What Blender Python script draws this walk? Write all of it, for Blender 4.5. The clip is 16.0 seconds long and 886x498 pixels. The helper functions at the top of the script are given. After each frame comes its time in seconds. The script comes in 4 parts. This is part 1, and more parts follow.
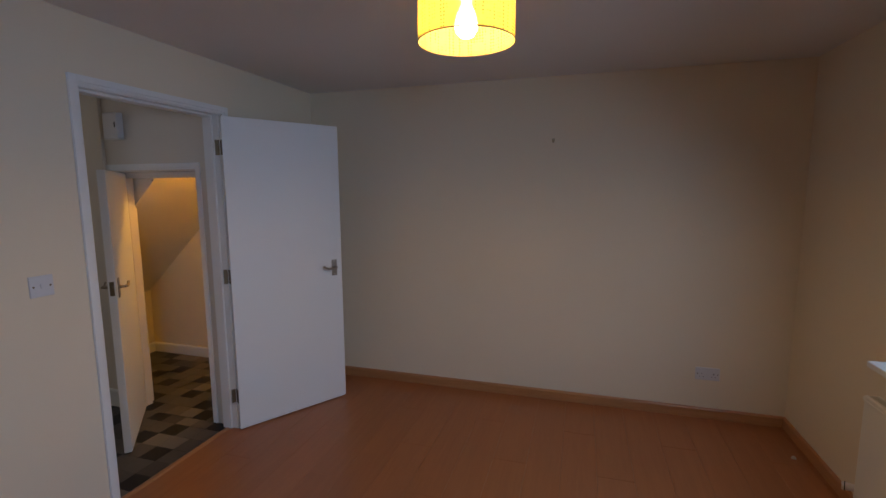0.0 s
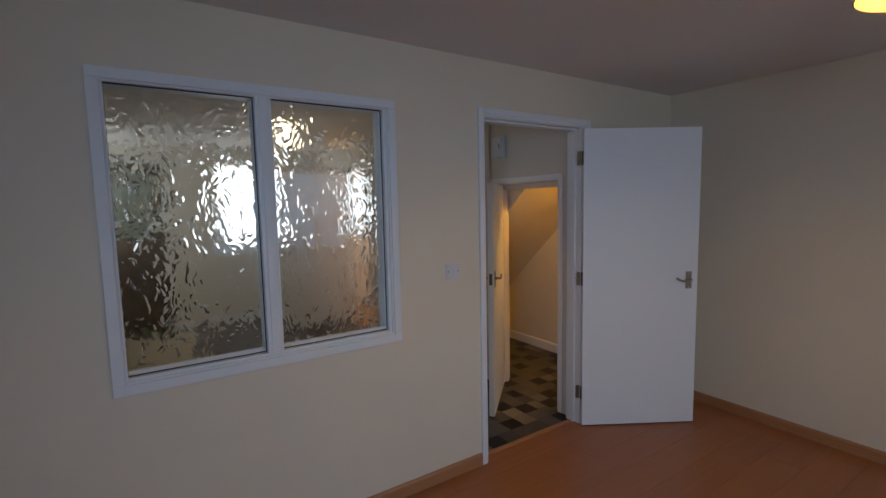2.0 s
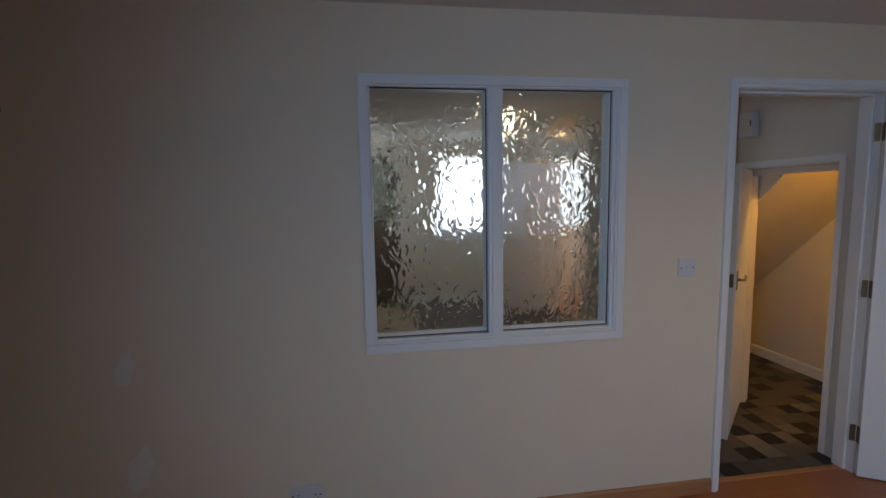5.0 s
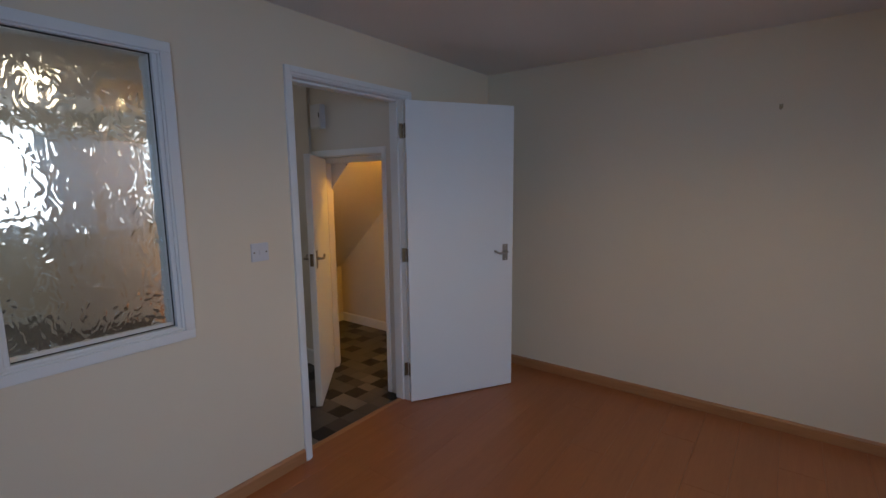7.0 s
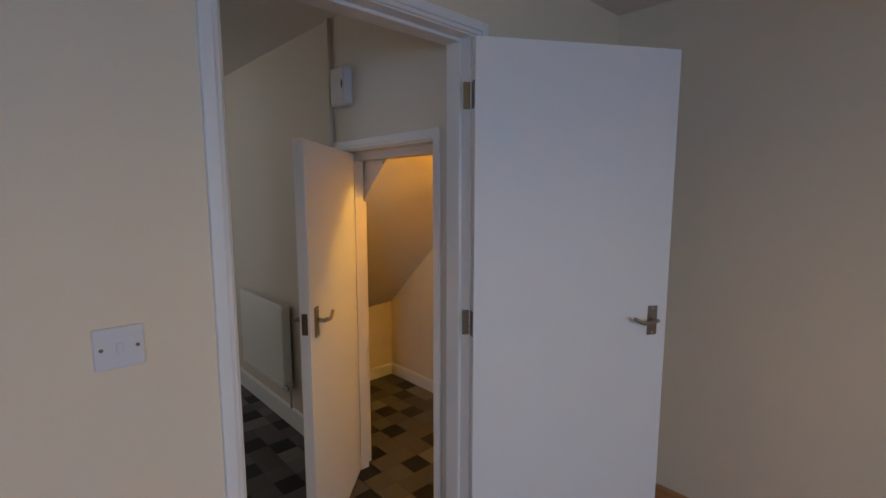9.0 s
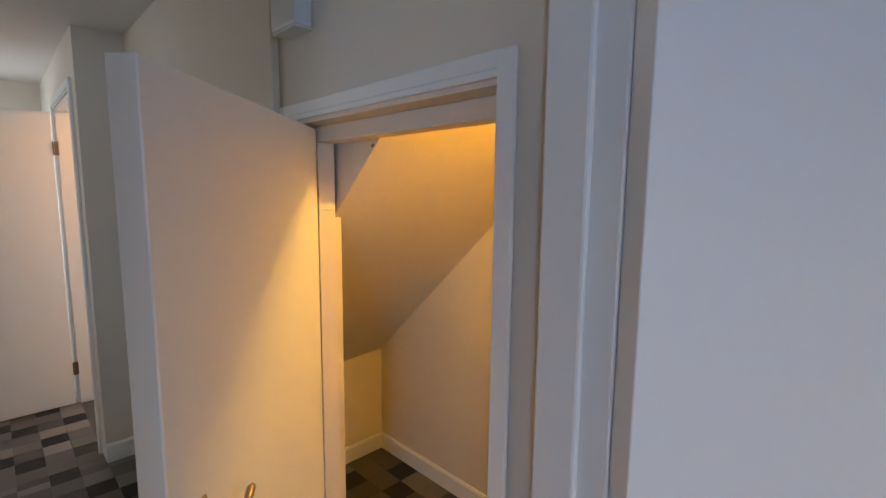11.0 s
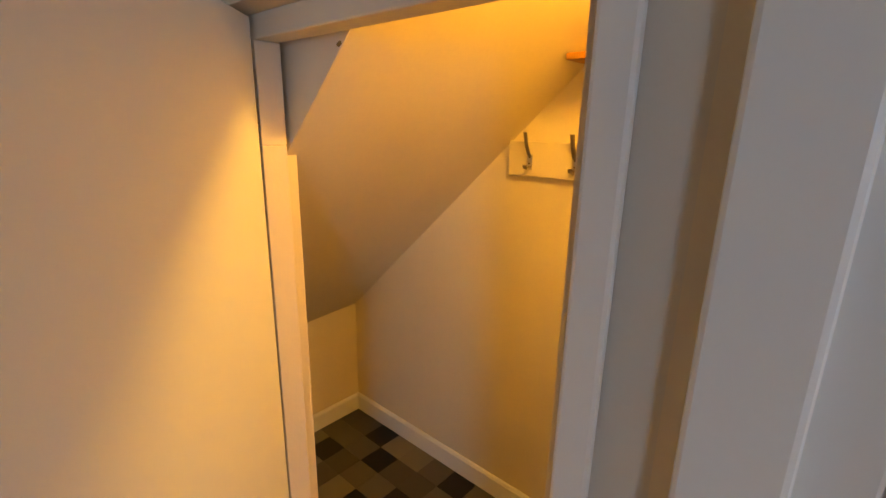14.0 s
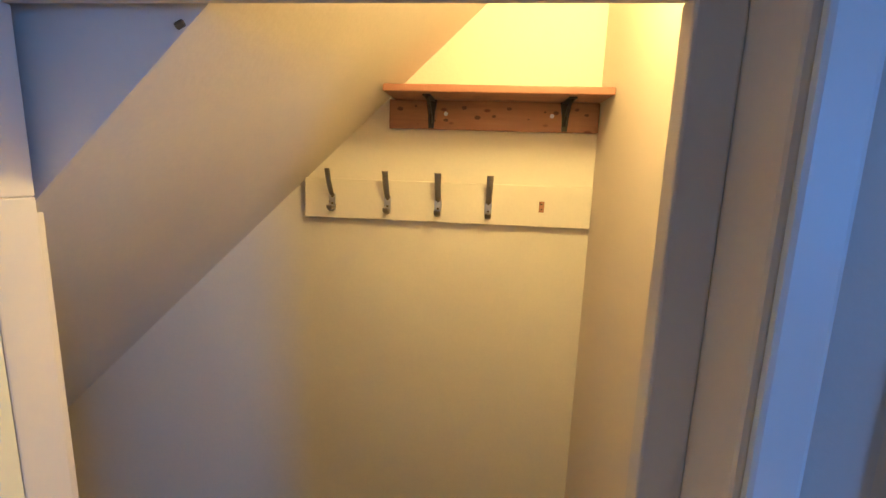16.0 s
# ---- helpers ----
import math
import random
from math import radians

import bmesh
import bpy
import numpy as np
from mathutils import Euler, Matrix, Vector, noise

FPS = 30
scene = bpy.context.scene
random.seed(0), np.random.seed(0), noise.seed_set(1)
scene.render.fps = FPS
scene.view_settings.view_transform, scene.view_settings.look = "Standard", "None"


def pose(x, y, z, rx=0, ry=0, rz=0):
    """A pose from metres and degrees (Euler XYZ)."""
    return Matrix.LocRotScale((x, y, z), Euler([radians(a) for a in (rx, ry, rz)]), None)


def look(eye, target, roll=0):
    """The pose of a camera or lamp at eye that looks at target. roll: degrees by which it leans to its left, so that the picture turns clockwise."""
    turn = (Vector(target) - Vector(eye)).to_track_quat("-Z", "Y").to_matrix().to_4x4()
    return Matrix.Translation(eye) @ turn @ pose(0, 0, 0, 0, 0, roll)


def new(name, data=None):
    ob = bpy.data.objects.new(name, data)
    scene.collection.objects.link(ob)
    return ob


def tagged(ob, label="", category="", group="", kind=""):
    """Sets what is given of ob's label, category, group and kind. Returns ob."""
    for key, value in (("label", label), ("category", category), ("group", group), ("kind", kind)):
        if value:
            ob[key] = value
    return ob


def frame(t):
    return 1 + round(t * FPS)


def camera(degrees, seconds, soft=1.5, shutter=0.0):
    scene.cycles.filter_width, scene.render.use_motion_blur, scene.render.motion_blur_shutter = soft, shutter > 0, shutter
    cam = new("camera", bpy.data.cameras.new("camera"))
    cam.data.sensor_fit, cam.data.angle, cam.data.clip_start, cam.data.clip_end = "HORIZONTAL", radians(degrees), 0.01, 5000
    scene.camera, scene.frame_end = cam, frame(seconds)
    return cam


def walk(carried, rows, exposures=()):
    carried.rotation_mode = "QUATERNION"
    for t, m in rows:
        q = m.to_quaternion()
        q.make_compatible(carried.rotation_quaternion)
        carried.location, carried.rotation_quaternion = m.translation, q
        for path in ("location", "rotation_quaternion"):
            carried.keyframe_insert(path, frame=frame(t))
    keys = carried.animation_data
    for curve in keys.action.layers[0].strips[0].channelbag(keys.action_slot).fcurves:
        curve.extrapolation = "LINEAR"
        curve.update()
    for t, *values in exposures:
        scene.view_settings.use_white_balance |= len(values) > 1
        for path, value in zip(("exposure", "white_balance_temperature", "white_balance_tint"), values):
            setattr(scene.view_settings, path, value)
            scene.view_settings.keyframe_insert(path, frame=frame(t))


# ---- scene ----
cam = camera(87.8, 16.0)
PATH = [
    (0, (2.101, -2.318, 1.543), (1.528, -0.419, 1.285), -0.3),
    (0.5, (2.102, -2.329, 1.546), (1.187, -0.564, 1.326), -0.7),
    (1, (2.09, -2.359, 1.541), (0.898, -0.765, 1.338), -1.4),
    (1.5, (2.055, -2.396, 1.532), (0.581, -1.059, 1.336), -1.3),
    (2, (2.031, -2.423, 1.521), (0.368, -1.329, 1.327), -1.2),
    (2.5, (2.011, -2.467, 1.513), (0.172, -1.708, 1.31), -0.5),
    (3, (2.003, -2.488, 1.497), (0.055, -2.078, 1.307), -0.6),
    (3.2, (2.005, -2.505, 1.512), (0.043, -2.255, 1.312), -0.5),
    (4.25, (2.0, -2.51, 1.512), (0.022, -2.68, 1.29), -0.6),
    (5.3, (1.976, -2.462, 1.508), (0.084, -1.856, 1.286), -1.2),
    (5.5, (1.989, -2.432, 1.502), (0.173, -1.625, 1.278), -1.3),
    (6, (2.02, -2.393, 1.497), (0.467, -1.155, 1.261), -1.6),
    (6.5, (2.041, -2.344, 1.494), (0.758, -0.834, 1.225), -0.4),
    (7, (1.982, -2.219, 1.476), (0.789, -0.64, 1.189), -0.6),
    (7.5, (1.796, -1.966, 1.477), (0.602, -0.377, 1.251), -1.9),
    (8, (1.599, -1.702, 1.462), (0.364, -0.145, 1.23), -1.0),
    (8.5, (1.359, -1.387, 1.479), (-0.03, 0.034, 1.249), -0.5),
    (9, (1.114, -1.166, 1.472), (-0.337, 0.188, 1.228), 0.0),
    (9.5, (0.833, -0.978, 1.510), (-0.635, 0.352, 1.245), -1.0),
    (10, (0.607, -0.768, 1.494), (-0.884, 0.534, 1.212), 0.7),
    (10.2, (0.522, -0.705, 1.499), (-0.967, 0.6, 1.224), 0.7),
    (12.3, (0.040, -0.482, 1.499), (-1.214, 1.057, 1.252), 0.3),
    (12.5, (0.033, -0.481, 1.494), (-1.241, 1.034, 1.213), 0.3),
    (13, (0.024, -0.475, 1.487), (-1.274, 1.003, 1.134), -0.7),
    (13.5, (-0.01, -0.377, 1.494), (-1.264, 1.108, 1.023), 2.1),
    (14, (-0.047, -0.338, 1.491), (-1.327, 1.107, 0.967), 1.1),
    (14.5, (-0.158, -0.277, 1.488), (-1.410, 1.185, 0.946), 3.5),
    (15, (-0.3, -0.26, 1.475), (-1.278, 1.427, 1.031), 2.7),
    (15.5, (-0.369, -0.276, 1.484), (-0.791, 1.636, 1.079), 3.0),
    (16, (-0.409, -0.289, 1.492), (-0.597, 1.669, 1.129), 1.9),
]
EXPOSURE = [
    (0, -1.46, 6700, 15), (1, -1.46, 6500, 12), (3, -1.50, 6750, 11), (5.5, -1.55, 6300, 10), (6, -1.52, 6200, 10), (8, -1.44, 6600, 12), (9, -1.14, 6600, 11),
    (10, -0.70, 6350, 9), (12.5, -0.60, 6300, 8), (13.5, -0.62, 6900, 9), (14, -0.60, 7800, 10), (14.5, -0.62, 7200, 9), (15, -0.66, 5450, 5),
    (15.5, -0.67, 4400, 9), (16, -0.76, 3860, 8),
]
walk(cam, [(t, look(eye, target, roll)) for t, eye, target, roll in PATH], EXPOSURE)

# ---- light ----
world = bpy.data.worlds.new("sky")
scene.world = world
world.use_nodes = True
wn = world.node_tree
sky = wn.nodes.new("ShaderNodeTexSky")
sky.sky_type, sky.sun_disc = "NISHITA", False
sky.sun_elevation, sky.sun_rotation = radians(38), radians(200)
sky.air_density, sky.dust_density = 1.2, 2.0
wn.nodes["Background"].inputs["Strength"].default_value = 0.12
wn.links.new(sky.outputs[0], wn.nodes["Background"].inputs["Color"])


def lamp(name, kind, m, energy, color, **kw):
    d = bpy.data.lights.new(name, kind)
    d.energy, d.color = energy, color
    for k, v in kw.items():
        if k == "size":
            d.size = v
        elif k == "size_y":
            d.shape, d.size_y = "RECTANGLE", v
        elif k == "radius":
            d.shadow_soft_size = v
        elif k == "angle":
            d.angle = v
        elif k == "spread":
            d.spread = v
    o = new(name, d)
    o.matrix_world = m
    return o


# the sun stands behind the house on the far side of the living room
lamp("sun", "SUN", look((1, -20, 16), (0, 0, 0)), 2.0, (1.0, 0.95, 0.88), angle=radians(0.6))
# sky light through the living room window, the hall window and the back room's window
lamp("window_sky_living", "AREA", look((3.41, -0.87, 1.44), (1.41, -0.45, 0.04)), 30, (0.40, 0.64, 1.0), size=1.75, size_y=1.1, spread=radians(148))
lamp("window_sky_living_south", "AREA", look((3.41, -4.30, 1.44), (-1.30, 0.95, 0.75)), 18, (0.42, 0.63, 1.0), size=0.75, size_y=1.1, spread=radians(76))
lamp("window_sky_hall", "AREA", look((-4.585, -1.16, 1.55), (-2.0, -1.16, 1.3)), 20, (0.84, 0.90, 1.0), size=0.8, size_y=1.05)
# fill light at an unseen, added south window; brightens the hall's far wall
lamp("hall_end_fill_light", "AREA", look((-4.15, -2.90, 1.55), (-4.25, -0.5, 1.80)), 16, (0.80, 0.90, 1.0), size=0.6, size_y=1.0)
lamp("window_sky_back_west", "AREA", look((-4.585, 0.56, 1.56), (-2.0, 0.3, 1.3)), 7, (0.85, 0.92, 1.0), size=0.55, size_y=0.95)
lamp("window_sky_back", "AREA", look((-3.55, 1.84, 1.5), (-3.2, -0.5, 0.6)), 30, (0.75, 0.85, 1.0), size=0.9, size_y=1.0)
# bare bulb high inside the cupboard under the stairs
lamp("cupboard_bulb_light", "POINT", pose(-0.24, 0.44, 2.02), 62.0, (1.0, 0.545, 0.085), radius=0.085)
# ceiling lamp of the hall; unseen orange fill added to warm the back room
lamp("hall_ceiling_light", "POINT", pose(-2.45, -1.22, 2.16), 2.2, (1.0, 0.80, 0.55), radius=0.06)
lamp("back_room_warm_fill", "POINT", pose(-3.4, 0.6, 2.1), 32.0, (1.0, 0.48, 0.13), radius=0.06)


# ---- materials ----
def material(name, base, rough=0.6, metal=0.0, var=0.06, scale=6.0, grain=90.0, bump=0.15, rnd=0.0, spec=0.5, coat=0.0):
    """Paint-like surface: two scales of tone, fine relief."""
    m = bpy.data.materials.new(name)
    m.use_nodes = True
    nt = m.node_tree
    p = nt.nodes["Principled BSDF"]
    p.inputs["Roughness"].default_value, p.inputs["Metallic"].default_value = rough, metal
    p.inputs["Specular IOR Level"].default_value = spec
    p.inputs["Coat Weight"].default_value = coat
    tc = nt.nodes.new("ShaderNodeTexCoord")
    n1, n2 = nt.nodes.new("ShaderNodeTexNoise"), nt.nodes.new("ShaderNodeTexNoise")
    for n, s, d in ((n1, scale, 4), (n2, grain, 3)):
        n.inputs["Scale"].default_value, n.inputs["Detail"].default_value = s, d
        nt.links.new(tc.outputs["Object"], n.inputs["Vector"])
    ramp = nt.nodes.new("ShaderNodeMix")
    ramp.data_type = "RGBA"
    c = Vector(base)
    ramp.inputs[6].default_value = (*(c * (1 - var)), 1)
    ramp.inputs[7].default_value = (*[min(0.95, q * (1 + var)) for q in c], 1)
    add = nt.nodes.new("ShaderNodeMath")
    add.operation = "MULTIPLY_ADD"
    add.inputs[1].default_value = 0.7
    nt.links.new(n1.outputs["Fac"], add.inputs[0])
    mul = nt.nodes.new("ShaderNodeMath")
    mul.operation = "MULTIPLY"
    mul.inputs[1].default_value = 0.3
    nt.links.new(n2.outputs["Fac"], mul.inputs[0])
    nt.links.new(mul.outputs[0], add.inputs[2])
    nt.links.new(add.outputs[0], ramp.inputs[0])
    out = ramp.outputs[2]
    if rnd:
        oi = nt.nodes.new("ShaderNodeObjectInfo")
        mr = nt.nodes.new("ShaderNodeMapRange")
        mr.inputs["To Min"].default_value, mr.inputs["To Max"].default_value = 1 - rnd, 1 + rnd
        nt.links.new(oi.outputs["Random"], mr.inputs["Value"])
        hsv = nt.nodes.new("ShaderNodeHueSaturation")
        nt.links.new(mr.outputs[0], hsv.inputs["Value"])
        nt.links.new(out, hsv.inputs["Color"])
        out = hsv.outputs[0]
    nt.links.new(out, p.inputs["Base Color"])
    rr = nt.nodes.new("ShaderNodeMapRange")
    rr.inputs["To Min"].default_value, rr.inputs["To Max"].default_value = max(0.02, rough - 0.08), min(1, rough + 0.08)
    nt.links.new(n1.outputs["Fac"], rr.inputs["Value"])
    nt.links.new(rr.outputs[0], p.inputs["Roughness"])
    if bump:
        b = nt.nodes.new("ShaderNodeBump")
        b.inputs["Strength"].default_value, b.inputs["Distance"].default_value = bump, 0.002
        nt.links.new(n2.outputs["Fac"], b.inputs["Height"])
        nt.links.new(b.outputs[0], p.inputs["Normal"])
    return m


def wood(name, dark, light, along="Y", rough=0.35, stretch=14.0, rnd=0.0, knots=False, bump=0.05):
    """Wood with grain along one axis of the piece."""
    m = bpy.data.materials.new(name)
    m.use_nodes = True
    nt = m.node_tree
    p = nt.nodes["Principled BSDF"]
    tc, mp = nt.nodes.new("ShaderNodeTexCoord"), nt.nodes.new("ShaderNodeMapping")
    oi = nt.nodes.new("ShaderNodeObjectInfo")
    sc = {"X": (1, stretch, stretch), "Y": (stretch, 1, stretch), "Z": (stretch, stretch, 1)}[along]
    mp.inputs["Scale"].default_value = sc
    nt.links.new(tc.outputs["Object"], mp.inputs["Vector"])
    off = nt.nodes.new("ShaderNodeVectorMath")
    off.operation = "SCALE"
    off.inputs["Scale"].default_value = 37.0
    nt.links.new(oi.outputs["Random"], off.inputs[0])
    nt.links.new(off.outputs[0], mp.inputs["Location"])
    n1, n2 = nt.nodes.new("ShaderNodeTexNoise"), nt.nodes.new("ShaderNodeTexNoise")
    for n, s in ((n1, 1.7), (n2, 8.0)):
        n.inputs["Scale"].default_value, n.inputs["Detail"].default_value, n.inputs["Roughness"].default_value = s, 6, 0.6
        n.inputs["Distortion"].default_value = 0.6
        nt.links.new(mp.outputs[0], n.inputs["Vector"])
    mix = nt.nodes.new("ShaderNodeMix")
    mix.data_type = "RGBA"
    mix.inputs[6].default_value, mix.inputs[7].default_value = (*dark, 1), (*light, 1)
    av = nt.nodes.new("ShaderNodeMath")
    av.operation = "MULTIPLY_ADD"
    av.inputs[1].default_value = 0.55
    h = nt.nodes.new("ShaderNodeMath")
    h.operation = "MULTIPLY"
    h.inputs[1].default_value = 0.45
    nt.links.new(n1.outputs["Fac"], av.inputs[0])
    nt.links.new(n2.outputs["Fac"], h.inputs[0])
    nt.links.new(h.outputs[0], av.inputs[2])
    ct = nt.nodes.new("ShaderNodeMapRange")
    ct.inputs["From Min"].default_value, ct.inputs["From Max"].default_value = 0.32, 0.68
    nt.links.new(av.outputs[0], ct.inputs["Value"])
    nt.links.new(ct.outputs[0], mix.inputs[0])
    out = mix.outputs[2]
    if knots:
        v = nt.nodes.new("ShaderNodeTexVoronoi")
        v.inputs["Scale"].default_value = 19.0
        mp2 = nt.nodes.new("ShaderNodeMapping")
        mp2.inputs["Scale"].default_value = (0.7, 1.0, 1.4)
        nt.links.new(tc.outputs["Object"], mp2.inputs["Vector"])
        nt.links.new(mp2.outputs[0], v.inputs["Vector"])
        kr = nt.nodes.new("ShaderNodeMapRange")
        kr.inputs["From Min"].default_value, kr.inputs["From Max"].default_value = 0.10, 0.17
        kr.inputs["To Min"].default_value, kr.inputs["To Max"].default_value = 1.0, 0.0
        nt.links.new(v.outputs["Distance"], kr.inputs["Value"])
        km = nt.nodes.new("ShaderNodeMix")
        km.data_type = "RGBA"
        km.inputs[7].default_value = (0.13, 0.035, 0.012, 1)
        nt.links.new(kr.outputs[0], km.inputs[0])
        nt.links.new(out, km.inputs[6])
        out = km.outputs[2]
    if rnd:
        mr = nt.nodes.new("ShaderNodeMapRange")
        mr.inputs["To Min"].default_value, mr.inputs["To Max"].default_value = 1 - rnd, 1 + rnd
        nt.links.new(oi.outputs["Random"], mr.inputs["Value"])
        hsv = nt.nodes.new("ShaderNodeHueSaturation")
        nt.links.new(mr.outputs[0], hsv.inputs["Value"])
        nt.links.new(out, hsv.inputs["Color"])
        out = hsv.outputs[0]
    nt.links.new(out, p.inputs["Base Color"])
    p.inputs["Roughness"].default_value = rough
    b = nt.nodes.new("ShaderNodeBump")
    b.inputs["Strength"].default_value, b.inputs["Distance"].default_value = bump, 0.001
    nt.links.new(n2.outputs["Fac"], b.inputs["Height"])
    nt.links.new(b.outputs[0], p.inputs["Normal"])
    return m


def rippled_glass(name, rough=0.09, relief=0.58):
    """Clear obscure glass, rolled with a flowing bark-like relief."""
    m = bpy.data.materials.new(name)
    m.use_nodes = True
    nt = m.node_tree
    p = nt.nodes["Principled BSDF"]
    p.inputs["Base Color"].default_value = (0.86, 0.88, 0.84, 1)
    p.inputs["Transmission Weight"].default_value = 1.0
    p.inputs["Roughness"].default_value = rough
    p.inputs["IOR"].default_value = 1.5
    tc = nt.nodes.new("ShaderNodeTexCoord")
    mp = nt.nodes.new("ShaderNodeMapping")
    mp.inputs["Scale"].default_value = (1.0, 1.1, 0.75)
    nt.links.new(tc.outputs["Object"], mp.inputs["Vector"])
    warp = nt.nodes.new("ShaderNodeTexNoise")
    warp.inputs["Scale"].default_value = 9.0
    nt.links.new(mp.outputs[0], warp.inputs["Vector"])
    mixv = nt.nodes.new("ShaderNodeMix")
    mixv.data_type = "VECTOR"
    mixv.inputs[0].default_value = 0.12
    nt.links.new(mp.outputs[0], mixv.inputs[4])
    nt.links.new(warp.outputs["Color"], mixv.inputs[5])
    n = nt.nodes.new("ShaderNodeTexNoise")
    n.noise_type = "RIDGED_MULTIFRACTAL"
    n.inputs["Scale"].default_value, n.inputs["Detail"].default_value = 39.0, 1.3
    nt.links.new(mixv.outputs[1], n.inputs["Vector"])
    b = nt.nodes.new("ShaderNodeBump")
    b.inputs["Strength"].default_value, b.inputs["Distance"].default_value = relief, 0.007
    nt.links.new(n.outputs["Fac"], b.inputs["Height"])
    nt.links.new(b.outputs[0], p.inputs["Normal"])
    return m


def clear_glass(name):
    m = bpy.data.materials.new(name)
    m.use_nodes = True
    p = m.node_tree.nodes["Principled BSDF"]
    p.inputs["Transmission Weight"].default_value, p.inputs["Roughness"].default_value = 1.0, 0.0
    p.inputs["IOR"].default_value = 1.45
    return m


def glow(name, color, strength):
    m = bpy.data.materials.new(name)
    m.use_nodes = True
    p = m.node_tree.nodes["Principled BSDF"]
    p.inputs["Base Color"].default_value = (*color, 1)
    p.inputs["Emission Color"].default_value = (*color, 1)
    p.inputs["Emission Strength"].default_value = strength
    return m


def shade_fabric(name):
    """Thin yellow cloth that lets lamp light through, with a pierced motif of small dots in rings."""
    m = bpy.data.materials.new(name)
    m.use_nodes = True
    nt = m.node_tree
    nt.nodes.remove(nt.nodes["Principled BSDF"])
    outp = nt.nodes["Material Output"]
    tc = nt.nodes.new("ShaderNodeTexCoord")
    v = nt.nodes.new("ShaderNodeTexVoronoi")
    v.inputs["Scale"].default_value, v.inputs["Randomness"].default_value = 105.0, 0.15
    nt.links.new(tc.outputs["Object"], v.inputs["Vector"])
    v2 = nt.nodes.new("ShaderNodeTexVoronoi")
    v2.inputs["Scale"].default_value, v2.inputs["Randomness"].default_value = 13.0, 0.2
    nt.links.new(tc.outputs["Object"], v2.inputs["Vector"])
    dots = nt.nodes.new("ShaderNodeMapRange")
    dots.inputs["From Min"].default_value, dots.inputs["From Max"].default_value = 0.25, 0.35
    nt.links.new(v.outputs["Distance"], dots.inputs["Value"])
    ring = nt.nodes.new("ShaderNodeMapRange")
    ring.inputs["From Min"].default_value, ring.inputs["From Max"].default_value = 0.30, 0.42
    nt.links.new(v2.outputs["Distance"], ring.inputs["Value"])
    inv = nt.nodes.new("ShaderNodeMath")
    inv.operation = "SUBTRACT"
    inv.inputs[0].default_value = 1.0
    nt.links.new(ring.outputs[0], inv.inputs[1])
    mx = nt.nodes.new("ShaderNodeMath")
    mx.operation = "MAXIMUM"
    nt.links.new(dots.outputs[0], mx.inputs[0])
    nt.links.new(inv.outputs[0], mx.inputs[1])
    col = nt.nodes.new("ShaderNodeMix")
    col.data_type = "RGBA"
    col.inputs[6].default_value, col.inputs[7].default_value = (0.22, 0.13, 0.012, 1), (0.66, 0.46, 0.12, 1)
    nt.links.new(mx.outputs[0], col.inputs[0])
    d, t = nt.nodes.new("ShaderNodeBsdfDiffuse"), nt.nodes.new("ShaderNodeBsdfTranslucent")
    nt.links.new(col.outputs[2], d.inputs["Color"])
    nt.links.new(col.outputs[2], t.inputs["Color"])
    s = nt.nodes.new("ShaderNodeMixShader")
    s.inputs[0].default_value = 0.5
    nt.links.new(d.outputs[0], s.inputs[1])
    nt.links.new(t.outputs[0], s.inputs[2])
    clear = nt.nodes.new("ShaderNodeBsdfTransparent")
    weave = nt.nodes.new("ShaderNodeMixShader")
    weave.inputs[0].default_value = 0.19
    nt.links.new(s.outputs[0], weave.inputs[1])
    nt.links.new(clear.outputs[0], weave.inputs[2])
    nt.links.new(weave.outputs[0], outp.inputs["Surface"])
    return m


CREAM = material("cream_wall_paint", (0.76, 0.655, 0.50), 0.75, var=0.045, scale=2.2, grain=160, bump=0.12)
HALL = material("magnolia_hall_paint", (0.70, 0.63, 0.53), 0.62, var=0.035, scale=2.5, grain=140, bump=0.15)
CUPB = material("cupboard_emulsion", (0.74, 0.66, 0.50), 0.7, var=0.11, scale=3.0, grain=120, bump=0.2)
CEIL = material("white_ceiling_paint", (0.74, 0.70, 0.66), 0.85, var=0.03, scale=3.0, grain=120, bump=0.25)
GLOSS = material("white_gloss_paint", (0.78, 0.78, 0.76), 0.42, var=0.02, scale=4.0, grain=40, bump=0.03)
DOORP = material("white_door_paint", (0.80, 0.80, 0.78), 0.5, var=0.02, scale=3.0, grain=45, bump=0.06)
RADW = material("radiator_enamel", (0.78, 0.76, 0.70), 0.35, var=0.02, scale=5.0, grain=80, bump=0.05)
PLAST = material("white_plastic", (0.64, 0.63, 0.64), 0.4, var=0.02, bump=0.03)
METAL = material("worn_satin_metal", (0.36, 0.31, 0.25), 0.38, metal=0.9, var=0.15, scale=30, grain=200, bump=0.05)
HINGE = material("tarnished_brass", (0.20, 0.15, 0.09), 0.45, metal=0.8, var=0.25, scale=60, grain=250, bump=0.1)
BRASS = material("dull_brass", (0.42, 0.33, 0.20), 0.5, metal=0.5, var=0.2, scale=60)
DARKIRON = material("dark_iron", (0.05, 0.05, 0.045), 0.5, metal=0.6, var=0.2, scale=50, bump=0.1)
STEEL = material("bright_steel", (0.62, 0.60, 0.55), 0.3, metal=1.0, var=0.1, scale=60, bump=0.04)
BLACK = material("dark_plastic", (0.03, 0.028, 0.025), 0.5, var=0.2)
PATCH = material("filler_patch", (0.78, 0.74, 0.66), 0.8, var=0.06, scale=20)
GAP = material("dark_joint", (0.13, 0.055, 0.025), 0.9, var=0.2)
